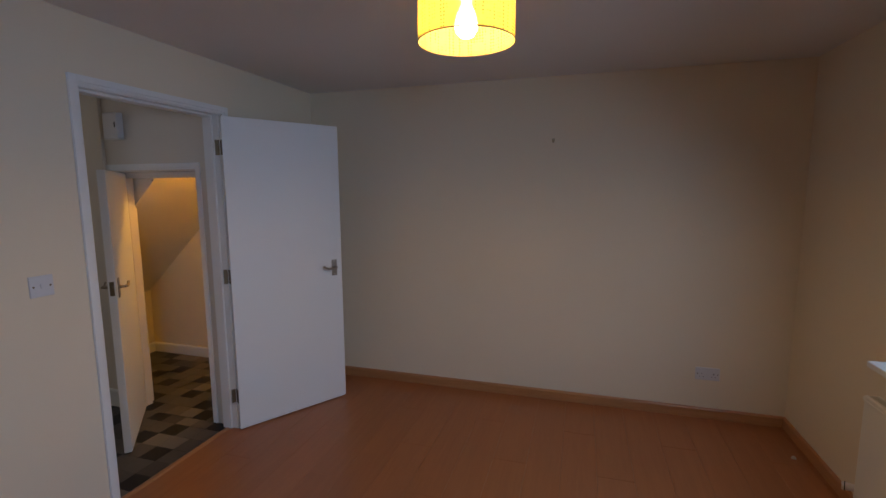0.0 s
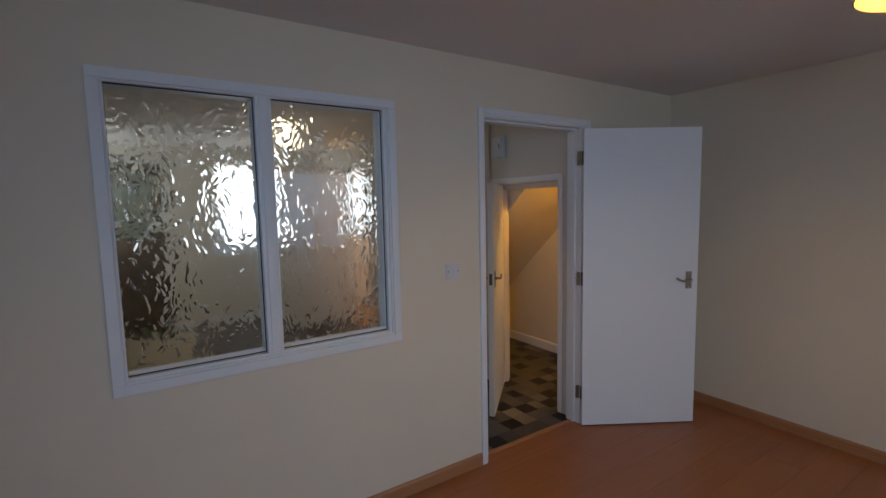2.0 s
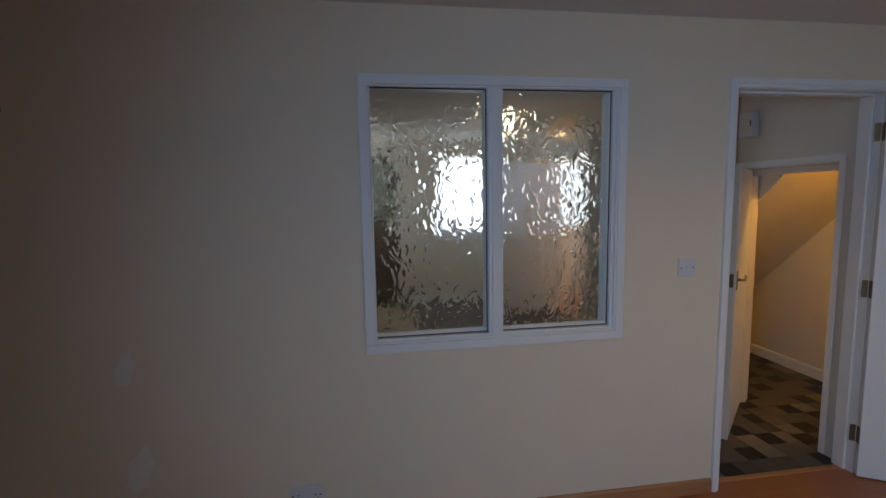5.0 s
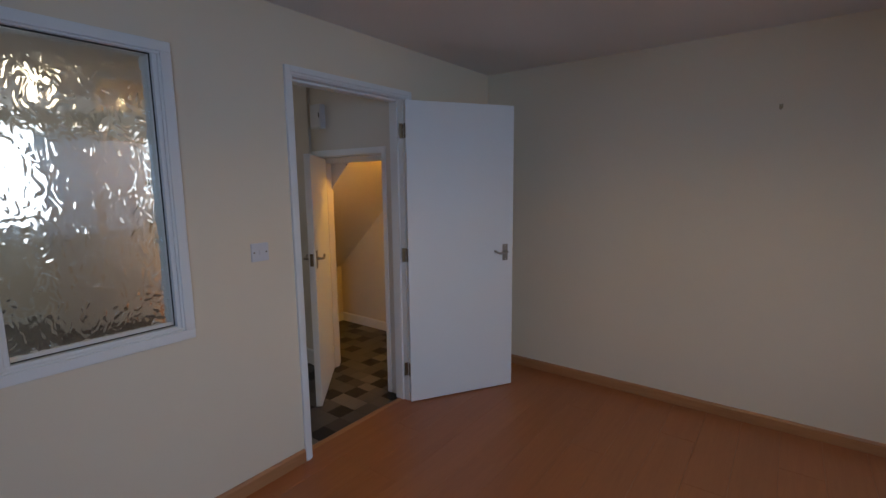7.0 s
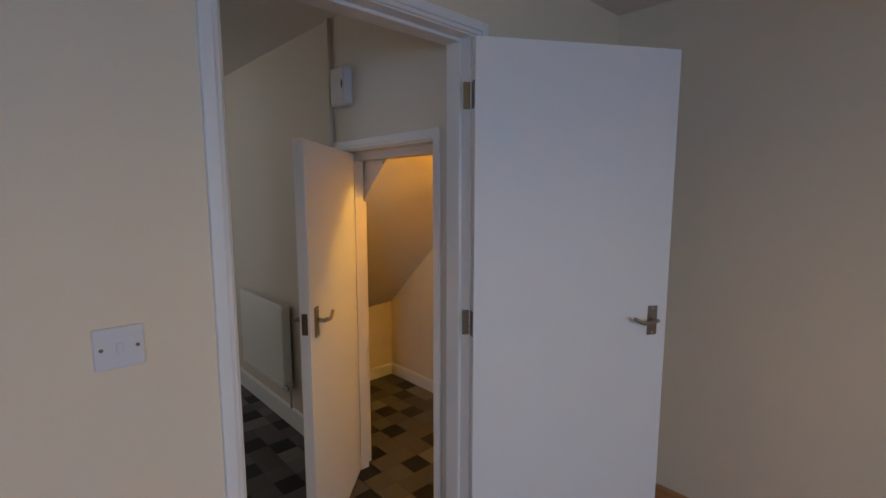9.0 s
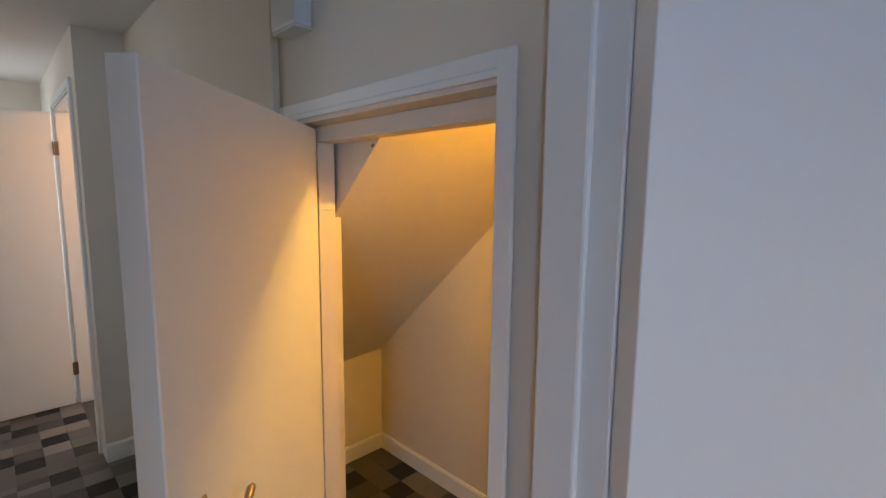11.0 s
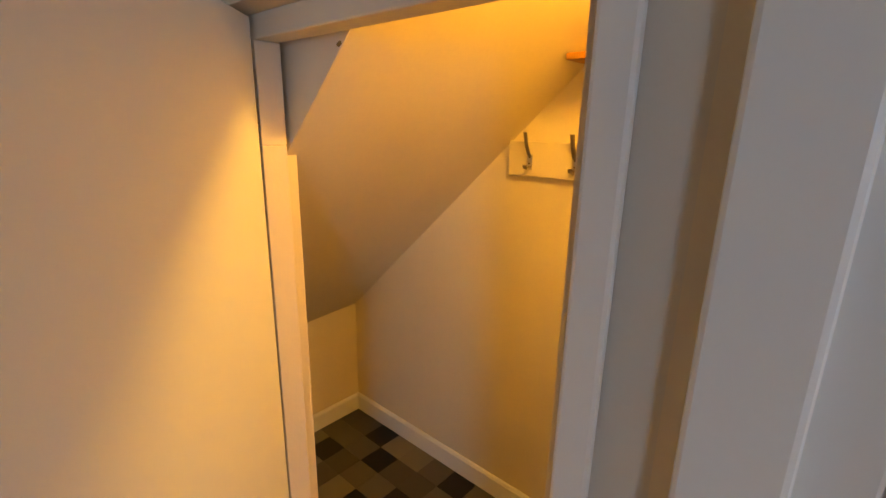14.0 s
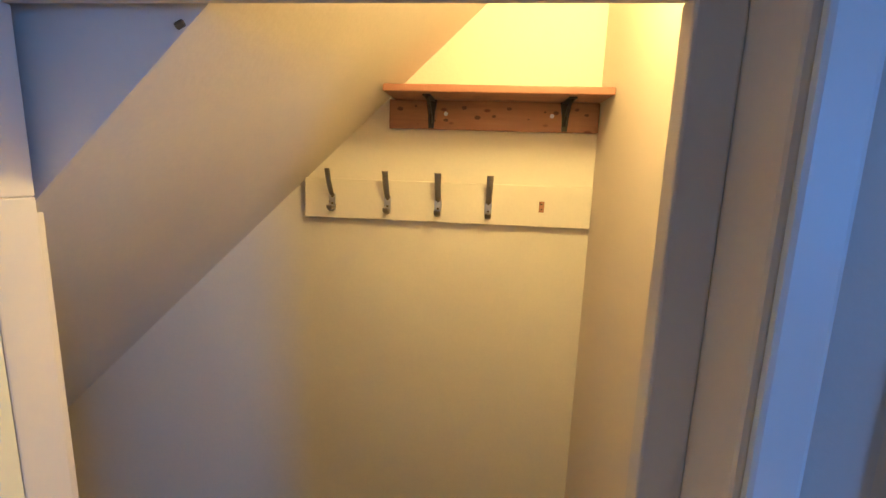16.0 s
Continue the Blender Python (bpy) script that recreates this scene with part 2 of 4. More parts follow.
PLANKM = wood("beech_laminate", (0.33, 0.110, 0.038), (0.39, 0.142, 0.050), "Y", rough=0.30, stretch=16, rnd=0.03)
SKIRTX = wood("beech_skirting_x", (0.36, 0.155, 0.062), (0.48, 0.23, 0.10), "X", rough=0.35, stretch=14)
SKIRTY = wood("beech_skirting_y", (0.36, 0.155, 0.062), (0.48, 0.23, 0.10), "Y", rough=0.35, stretch=14)
PINE = wood("knotty_pine", (0.25, 0.105, 0.026), (0.38, 0.18, 0.050), "X", rough=0.45, stretch=10, knots=True)
TILES = [material(n, c, 0.42, var=0.16, scale=14, grain=120, bump=0.08, rnd=0.14, spec=0.3) for n, c in (
    ("vinyl_black", (0.007, 0.007, 0.008)), ("vinyl_charcoal", (0.060, 0.055, 0.052)),
    ("vinyl_grey", (0.090, 0.083, 0.077)), ("vinyl_stone", (0.150, 0.140, 0.130)))]
RIPPLE, CLEAR = rippled_glass("rippled_obscure_glass"), clear_glass("window_glass")
FROST = rippled_glass("frosted_glass", 0.35, 0.3)
PLATE = rippled_glass("rolled_glass_flat_side", 0.0, 0.0)
BROWND = wood("brown_stained_timber", (0.075, 0.052, 0.036), (0.13, 0.090, 0.060), "Z", rough=0.4, stretch=12)
MATM = material("cream_coir", (0.42, 0.36, 0.26), 0.95, var=0.15, scale=25, grain=400, bump=0.5)
SHADE = shade_fabric("yellow_shade_cloth")
BULB = glow("lit_bulb", (1.0, 0.68, 0.30), 850.0)
DOME = glow("lit_opal_glass", (1.0, 0.88, 0.66), 14.0)
KNOT = material("dark_pine_knot", (0.11, 0.045, 0.015), 0.45, var=0.3, scale=90, grain=250)
GRASS = material("grass", (0.06, 0.10, 0.03), 0.9, var=0.3, scale=0.6, grain=20)


# ---- mesh helpers ----
def box(bm, x0, x1, y0, y1, z0, z1, bev=0.0, seg=2, m=None):
    t = bmesh.new()
    bmesh.ops.create_cube(t, size=1)
    for v in t.verts:
        v.co = Vector(((x0 + x1) / 2 + v.co.x * (x1 - x0), (y0 + y1) / 2 + v.co.y * (y1 - y0), (z0 + z1) / 2 + v.co.z * (z1 - z0)))
    if bev:
        bmesh.ops.bevel(t, geom=list(t.edges), offset=bev, segments=seg, affect="EDGES", profile=0.5)
    merge(bm, t, m)
    return bm


def merge(bm, t, m=None):
    if m is not None:
        bmesh.ops.transform(t, matrix=m, verts=t.verts)
    me = bpy.data.meshes.new("tmp")
    t.to_mesh(me)
    t.free()
    bm.from_mesh(me)
    bpy.data.meshes.remove(me)


def rod(bm, a, b, r, n=16, r2=None, bev=0.0):
    a, b = Vector(a), Vector(b)
    t = bmesh.new()
    bmesh.ops.create_cone(t, cap_ends=True, segments=n, radius1=r, radius2=r if r2 is None else r2, depth=(b - a).length)
    if bev:
        rim = [e for e in t.edges if abs(e.verts[0].co.z - e.verts[1].co.z) < 1e-6]
        bmesh.ops.bevel(t, geom=rim, offset=bev, segments=2, affect="EDGES", profile=0.5)
    merge(bm, t, Matrix.Translation((a + b) / 2) @ (b - a).to_track_quat("Z", "Y").to_matrix().to_4x4())
    return bm


def tube(bm, pts, radii, n=10, flat=1.0):
    """A swept round (or flattened) bar through points."""
    pts = [Vector(p) for p in pts]
    rings = []
    up = Vector((0, 0, 1))
    for i, p in enumerate(pts):
        d = (pts[min(i + 1, len(pts) - 1)] - pts[max(i - 1, 0)]).normalized()
        s = d.cross(up)
        s = s.normalized() if s.length > 1e-3 else Vector((1, 0, 0))
        u = s.cross(d).normalized()
        r = radii[i] if isinstance(radii, (list, tuple)) else radii
        rings.append([bm.verts.new(p + s * math.cos(2 * math.pi * k / n) * r + u * math.sin(2 * math.pi * k / n) * r * flat) for k in range(n)])
    for a, b in zip(rings, rings[1:]):
        for k in range(n):
            bm.faces.new((a[k], a[(k + 1) % n], b[(k + 1) % n], b[k]))
    bm.faces.new(rings[0][::-1])
    bm.faces.new(rings[-1])
    return bm


def prism(bm, poly, axis, a, b, bev=0.0):
    """A flat outline pushed through along an axis from a to b. poly: pairs of the two other axes in order."""
    t = bmesh.new()
    def at(p, w):
        return {"x": (w, p[0], p[1]), "y": (p[0], w, p[1]), "z": (p[0], p[1], w)}[axis]
    lo, hi = [t.verts.new(at(p, a)) for p in poly], [t.verts.new(at(p, b)) for p in poly]
    t.faces.new(lo)
    t.faces.new(hi)
    for i in range(len(poly)):
        j = (i + 1) % len(poly)
        t.faces.new((lo[i], lo[j], hi[j], hi[i]))
    bmesh.ops.recalc_face_normals(t, faces=t.faces)
    if bev:
        bmesh.ops.bevel(t, geom=list(t.edges), offset=bev, segments=2, affect="EDGES", profile=0.5)
    merge(bm, t)
    return bm


def part(name, bm, mat, parent=None, label="", smooth=False):
    me = bpy.data.meshes.new(name)
    bmesh.ops.recalc_face_normals(bm, faces=bm.faces)
    bm.to_mesh(me)
    bm.free()
    if smooth:
        for f in me.polygons:
            f.use_smooth = True
    me.materials.append(mat)
    o = new(name, me)
    if parent:
        o.parent = parent
    if label:
        tagged(o, label)
    return o


def thing(name, m, label, category, group="", kind=""):
    o = new(name)
    o.empty_display_size = 0.1
    o.matrix_world = m
    return tagged(o, label, category, group, kind)


def setting(name, bm, mat, label, category, smooth=False):
    return tagged(part(name, bm, mat, None, "", smooth), label, category, "", "structure")


def N():
    return bmesh.new()

# ---- structure ----
H = 2.30          # ceiling
YF = 1.01         # far wall of the living room
XR = 3.40         # window wall of the living room
YB = -4.95        # wall behind
XW = -0.13        # hall side of the door wall
YS = 0.03         # stair wall of the hall
YK = 1.01         # back of the cupboard

# door wall with the borrowed light and the doorway
bm = N()
for y0, y1, z0, z1 in ((YB, -2.515, 0, H), (-2.515, -1.385, 0, 0.875), (-2.515, -1.385, 1.995, H), (-1.385, -0.80, 0, H), (-0.80, 0.03, 2.02, H), (0.03, YF + 0.11, 0, H)):
    box(bm, XW, 0, y0, y1, z0, z1)
wall_door = setting("wall_west", bm, CREAM, "cream painted wall with a doorway and an internal window", "wall")
bm = N()
box(bm, 0, XR, YF, YF + 0.11, 0, H)
wall_far = setting("wall_north", bm, CREAM, "plain cream painted end wall", "wall")
bm = N()
for y0, y1, z0, z1 in ((YB, -4.73, 0, H), (-4.73, -3.87, 0, 0.80), (-4.73, -3.87, 2.08, H), (-3.87, -1.80, 0, H), (-1.80, 0.06, 0, 0.80), (-1.80, 0.06, 2.08, H), (0.06, YF, 0, H)):
    box(bm, XR, XR + 0.26, y0, y1, z0, z1)
setting("wall_east", bm, CREAM, "cream painted outer wall with a wide window", "wall")
bm = N()
box(bm, XW, XR + 0.26, YB - 0.11, YB, 0, H)
setting("wall_south", bm, CREAM, "plain cream painted wall", "wall")

# hall walls
bm = N()
for x0, x1, z0, z1 in ((-2.74, -0.945, 0, H), (-0.945, -0.195, 1.685, H), (-0.195, XW, 0, H)):
    box(bm, x0, x1, YS, YS + 0.10, z0, z1)
setting("wall_stairs", bm, HALL, "pale magnolia hall wall beside the stairs with a low cupboard doorway", "wall")
bm = N()
YN = -0.19
box(bm, -2.91, -2.74, YN, YS + 0.10, 0, H)
box(bm, -3.76, -2.91, YN, YN + 0.10, 2.03, H)
box(bm, -4.60, -3.76, YN, YN + 0.10, 0, H)
setting("wall_hall_end", bm, HALL, "pale hall wall stepping out before a doorway", "wall")
bm = N()
for y0, y1, z0, z1 in ((-2.95, -2.91, 0, H), (-2.91, -2.13, 2.13, H), (-2.13, -1.58, 0, H), (-1.58, -0.74, 0, 1.02), (-1.58, -0.74, 2.08, H), (-0.74, 0.22, 0, H), (0.22, 0.90, 0, 1.02), (0.22, 0.90, 2.10, H), (0.90, 2.0, 0, H)):
    box(bm, -4.70, -4.60, y0, y1, z0, z1)
setting("wall_hall_west", bm, HALL, "pale outer wall of the hall with a window", "wall")
bm = N()
for x0, x1, z0, z1 in ((-4.60, -4.50, 0, H), (-4.50, -3.80, 0, 1.0), (-4.50, -3.80, 2.10, H), (-3.80, XW, 0, H)):
    box(bm, x0, x1, -3.05, -2.95, z0, z1)
setting("wall_hall_south", bm, HALL, "pale hall wall with an added window at its end", "wall")
bm = N()
for x0, x1, z0, z1 in ((-4.60, -4.05, 0, H), (-4.05, -3.05, 0, 1.0), (-4.05, -3.05, 2.05, H), (-3.05, -2.80, 0, H)):
    box(bm, x0, x1, 1.90, 2.0, z0, z1)
box(bm, -2.84, -2.74, YS + 0.10, 1.90, 0, H)
setting("wall_back_room", bm, CREAM, "cream walls of the room beyond the hall", "wall")

# cupboard under the stairs
bm = N()
box(bm, -1.93, XW, YK, YF + 0.11, 0, H)
setting("wall_cupboard_back", bm, CUPB, "stained magnolia back wall of the stair cupboard", "wall")
bm = N()
box(bm, -1.93, -1.83, YS + 0.10, YK, 0, 0.75)
setting("wall_cupboard_end", bm, CUPB, "low magnolia end wall under the stairs", "wall")
K = (1.442 - 0.607) / (1.824 - 0.934)
def slope(x):
    return 0.607 + (x + 1.824) * K
bm = N()
DIP = 0.052       # the soffit sags towards the hall
quad = [bm.verts.new((x, y, slope(x) - d + e)) for e in (0, 0.06) for x, y, d in ((-1.83, YS + 0.1185, DIP), (XW, YS + 0.1185, DIP), (XW, YK, 0), (-1.83, YK, 0))]
for f4 in ((0, 1, 2, 3), (4, 5, 6, 7), (0, 1, 5, 4), (1, 2, 6, 5), (2, 3, 7, 6), (3, 0, 4, 7)):
    bm.faces.new([quad[k] for k in f4])
setting("ceiling_stair_soffit", bm, CUPB, "sloping plastered underside of the stairs", "ceiling")
bm = N()
prism(bm, [(-0.942, slope(-0.942) - DIP - 0.002), (-0.942, 1.645), (-0.660, 1.645)], "y", YS + 0.115, YS + 0.119)
setting("trim_infill_board", bm, HALL, "painted triangular board beside the stair soffit", "trim")
for x, z in ((-0.676, 1.638), (-0.704, 1.612)):
    bm = N()
    rod(bm, (x - 0.004, YS + 0.114, z - 0.002), (x + 0.004, YS + 0.114, z + 0.002), 0.0035, 10, bev=0.001)
    tagged(part("screw", bm, HINGE), "rusty screw head at the edge of a painted board", "screw", "screws on the infill board")

# ceilings
bm = N()
box(bm, XW, XR + 0.26, YB - 0.11, YF + 0.11, H, H + 0.12)
setting("ceiling_living_room", bm, CEIL, "white painted plaster ceiling", "ceiling")
bm = N()
box(bm, -4.70, XW - 0.002, -3.05, 2.0, H, H + 0.12)
setting("ceiling_hall", bm, CEIL, "white painted hall ceiling", "ceiling")

# ground outside and the floor slabs
bm = N()
box(bm, -400, 400, -400, 400, -0.45, -0.25)
setting("ground", bm, GRASS, "grass outside the house", "ground")
bm = N()
box(bm, -0.055, XR, YB, YF, -0.03, -0.0085)
floor_living = setting("floor", bm, GAP, "beech-effect laminate plank floor", "floor")
bm = N()
box(bm, -4.60, -0.085, -2.95, YN + 0.10, -0.03, -0.004)
box(bm, -2.84, -0.085, YN + 0.10, YK, -0.03, -0.004)
floor_hall = setting("floor_hall", bm, TILES[1], "grey and black checked vinyl floor", "floor")
bm = N()
box(bm, -4.60, -2.84, YN + 0.10, 1.90, -0.03, 0.0)
setting("floor_back_room", bm, SKIRTY, "brown wooden floor of the room beyond", "floor")
bm = N()
box(bm, -0.085, -0.055, -0.80, 0.03, -0.03, -0.002)
prism(bm, [(-0.092, -0.001), (-0.080, 0.004), (-0.060, 0.004), (-0.048, -0.001)], "y", -0.768, 0.0)
setting("threshold", bm, SKIRTY, "wood-effect threshold strip between laminate and vinyl", "threshold")


# ---- trim ----
def skirting_profile(h, d):
    return [(0, 0), (d, 0), (d, h - 0.012), (d * 0.55, h - 0.002), (0, h)]


def skirt_x(name, x0, x1, y, h, mat, label, side=-1, d=0.014):
    bm = N()
    prism(bm, [(y + side * a, b) for a, b in skirting_profile(h, d)], "x", x0, x1)
    return setting(name, bm, mat, label, "skirting board")


def skirt_y(name, y0, y1, x, h, mat, label, side=1, d=0.014):
    bm = N()
    prism(bm, [(x + side * a, b) for a, b in skirting_profile(h, d)], "y", y0, y1)
    return setting(name, bm, mat, label, "skirting board")


WL = "beech-effect skirting board along the cream wall"
skirt_y("baseboard", YB, -0.848, 0.0, 0.072, SKIRTY, WL)
skirt_y("baseboard", 0.075, YF, 0.0, 0.072, SKIRTY, WL)
skirt_x("baseboard", 0.014, XR - 0.014, YF, 0.072, SKIRTX, WL)
skirt_y("baseboard", YB, YF, XR, 0.072, SKIRTY, WL, side=-1)
skirt_x("baseboard", 0.014, XR - 0.014, YB, 0.072, SKIRTX, WL, side=1)
HL = "white painted skirting board in the hall"
skirt_x("baseboard", -2.74, -0.985, YS, 0.125, GLOSS, HL)
skirt_y("baseboard", YN, YS - 0.014, -2.74, 0.105, GLOSS, HL)
skirt_y("baseboard", -2.95, -0.85, XW, 0.105, GLOSS, HL, side=-1)
skirt_x("baseboard", -4.6, XW - 0.014, -2.95, 0.105, GLOSS, HL, side=1)
skirt_y("baseboard", -2.08, YN, -4.60, 0.105, GLOSS, HL)
CLB = "cream painted skirting board inside the cupboard"
skirt_x("baseboard", -1.83, XW, YK, 0.09, GLOSS, CLB)
skirt_y("baseboard", YS + 0.10, YK - 0.014, -1.83, 0.09, GLOSS, CLB)
skirt_y("baseboard", YS + 0.10, YK - 0.014, XW, 0.09, GLOSS, CLB, side=-1)


def architrave(bm, axis, face, out, o0, o1, top, w=0.046, d=0.016, legs="both", step=0.62, soft=0.003):
    """Moulded surround: a flat band with a raised inner step. o0, o1: clear opening. out: direction it stands proud of the face."""
    def strip(a0, a1, z0, z1, dd):
        lo, hi = sorted((face, face + out * dd))
        if axis == "y":
            box(bm, lo, hi, a0, a1, z0, z1, soft)
        else:
            box(bm, a0, a1, lo, hi, z0, z1, soft)
    if legs in ("both", "low"):
        strip(o0 - w, o0 - 0.016, 0, top + w, d)
        strip(o0 - 0.017, o0 - 0.004, 0, top + 0.006, d * step)
    if legs in ("both", "high"):
        strip(o1 + 0.016, o1 + w, 0, top + w, d)
        strip(o1 + 0.004, o1 + 0.017, 0, top + 0.006, d * step)
    a, b = (o0 - 0.016 if legs != "high" else o0 - 0.004), (o1 + 0.016 if legs != "low" else o1 + 0.004)
    strip(a, b, top + 0.016, top + w, d)
    strip(a, b, top + 0.003, top + 0.017, d * step)
    return bm


# living room doorway: lining, stops, surrounds
bm = N()
box(bm, XW, 0, -0.80, -0.796, 0, 2.02, 0.0015)
box(bm, -0.106, 0, 0.002, 0.03, 0, 1.992, 0.003)
box(bm, XW, 0, -0.796, 0.03, 1.992, 2.02, 0.002)
box(bm, -0.108, -0.040, -0.796, -0.793, 0, 1.992, 0.001)
box(bm, -0.108, -0.040, -0.011, 0.002, 0, 1.992, 0.005)
box(bm, -0.108, -0.040, -0.793, -0.011, 1.979, 1.992, 0.004)
setting("door_frame_living", bm, GLOSS, "white painted rebated door lining", "door frame")
bm = N()
architrave(bm, "y", 0.0, 1, -0.800, 0.026, 1.994)
setting("trim_living_doorway", bm, GLOSS, "white moulded architrave round the living room doorway", "architrave")
bm = N()
architrave(bm, "y", XW, -1, -0.800, 0.02, 1.994, legs="low")
setting("trim_hall_doorway", bm, GLOSS, "white moulded architrave on the hall side", "architrave")

# cupboard doorway: lining, surround, post and boxed strip above
bm = N()
box(bm, -0.945, -0.905, YS, YS + 0.10, 0, 1.665, 0.002)
box(bm, -0.222, -0.190, YS, YS + 0.10, 0, 1.665, 0.005)
box(bm, -0.945, -0.195, YS, YS + 0.10, 1.665, 1.684, 0.002)
box(bm, -0.905, -0.222, YS + 0.052, YS + 0.10, 1.625, 1.665, 0.003)
box(bm, -0.262, -0.222, YS + 0.072, YS + 0.10, 0, 1.625, 0.003)
box(bm, -0.905, -0.860, YS + 0.050, YS + 0.10, 0, 1.447, 0.002)
box(bm, -0.945, -0.897, YS + 0.1, YS + 0.142, 0, 1.447, 0.003)
box(bm, -0.905, -0.860, YS + 0.050, YS + 0.10, 1.447, 1.625, 0.002)
setting("door_frame_cupboard", bm, HALL, "cream painted cupboard door lining with stops", "door frame")
bm = N()
architrave(bm, "x", YS, -1, -0.913, -0.216, 1.672, w=0.044, d=0.009, legs="low", step=0.94, soft=0.003)
box(bm, -0.218, -0.180, YS - 0.009, YS, 0, 1.716, 0.005)
setting("trim_cupboard_doorway", bm, GLOSS, "white architrave round the low cupboard doorway", "architrave")
bm = N()
box(bm, -0.985, -0.958, YS - 0.022, YS, 0, H, 0.003)
setting("trim_upright_strip", bm, HALL, "painted upright strip running to the hall ceiling", "trim")

# doorway at the hall's end
bm = N()
box(bm, -2.94, -2.912, YN, YN + 0.10, 0, 2.03, 0.002)
box(bm, -3.758, -3.73, YN, YN + 0.10, 0, 2.03, 0.002)
box(bm, -3.73, -2.94, YN, YN + 0.10, 2.0, 2.029, 0.002)
setting("door_frame_back_room", bm, GLOSS, "white painted door lining at the hall's end", "door frame")
bm = N()
architrave(bm, "x", YN, -1, -3.75, -2.92, 2.01, w=0.06)
setting("trim_back_room_doorway", bm, GLOSS, "white architrave round the doorway at the hall's end", "architrave")


# ---- doors ----
def lever_set(parent, x, z, side, toward, mat=METAL):
    """Lever handle on a plate. side: +1 or -1, the face (local y) it is on; toward: -1 or +1, the way the lever points in local x."""
    y0 = 0.0205 * side
    bm = N()
    lo, hi = sorted((y0, y0 + side * 0.005))
    box(bm, x - 0.020, x + 0.020, lo, hi, z - 0.062, z + 0.052, 0.002)
    plate = part("handle_plate", bm, mat, parent, "worn satin metal back plate")
    for dz in (0.042, -0.052):
        b2 = N()
        rod(b2, (x, y0 + side * 0.0045, z + dz), (x, y0 + side * 0.0065, z + dz), 0.0042, 10, bev=0.001)
        part("screw", b2, STEEL, plate)
    b3 = N()
    rod(b3, (x, y0 + side * 0.004, z), (x, y0 + side * 0.028, z), 0.010, 14, r2=0.0075)
    pts = [(x + toward * a, y0 + side * b, z + c) for a, b, c in ((-0.006, 0.034, 0), (0.012, 0.037, 0.001), (0.035, 0.038, -0.005), (0.058, 0.038, -0.006), (0.078, 0.037, 0.002), (0.092, 0.036, 0.012), (0.100, 0.035, 0.012))]
    tube(b3, pts, [0.007, 0.0085, 0.0075, 0.007, 0.007, 0.0075, 0.005], 10)
    part("lever", b3, mat, parent, "curved scroll lever handle", True)


def door_leaf(name, m, width, height, label, group="", levers=True, mat=DOORP, hinges=(), latch=True, hinge_side=1):
    """Flush door, local x from the hinge edge to the lock edge, thickness across y, base at z 0. hinge_side: the face (local y) with the knuckles."""
    d = thing(name, m, label, "door", group)
    bm = N()
    box(bm, 0.0, width, -0.020, 0.020, 0, height, 0.0025)
    part("leaf", bm, mat, d)
    if levers:
        lever_set(d, width - 0.062, 0.985, 1, -1)
        lever_set(d, width - 0.062, 0.985, -1, -1)
    if latch:
        b2 = N()
        box(b2, width - 0.0005, width + 0.0015, -0.011, 0.011, 0.945, 1.025, 0.0006)
        lp = part("latch_plate", b2, HINGE, d, "tarnished brass latch plate")
        b3 = N()
        box(b3, width + 0.001, width + 0.010, -0.006, 0.006, 0.982, 1.000, 0.002)
        part("latch_bolt", b3, HINGE, lp)
    for z in hinges:
        b4 = N()
        for k in range(5):
            rod(b4, (-0.004, hinge_side * 0.0235, z - 0.045 + k * 0.018 + 0.0006), (-0.004, hinge_side * 0.0235, z - 0.045 + k * 0.018 + 0.0174), 0.0052, 12)
        box(b4, -0.002, 0.0, -0.016, 0.020, z - 0.045, z + 0.045, 0.0005)
        box(b4, -0.030, -0.0045, hinge_side * 0.0215 - 0.001, hinge_side * 0.0215 + 0.001, z - 0.045, z + 0.045, 0.0005)
        part("hinge", b4, HINGE, d, "tarnished brass butt hinge")
    return d


# living room door, swung wide into the room
door_1 = door_leaf("door_1", pose(0.0, 0.008, 0.008, 0, 0, 58.4) @ pose(0.0, -0.020, 0), 0.768, 1.974,
                   "white painted flush door standing wide open into the room", hinges=(1.79, 1.0, 0.22), hinge_side=1)
# cupboard door, pulled open into the hall
door_2 = door_leaf("door_2", pose(-0.882, YS + 0.014, 0.010, 0, 0, -47) @ pose(0, 0.0215, 0), 0.660, 1.648,
                   "short white painted cupboard door standing open into the hall", hinges=(1.52, 0.19), hinge_side=-1)
# door at the hall's end, folded back across the hall
door_3 = door_leaf("door_3", pose(-3.745, YN - 0.025, 0.010, 0, 0, -90), 0.780, 1.98,
                   "white painted flush door open across the end of the hall", hinges=(1.75, 0.25), hinge_side=1)


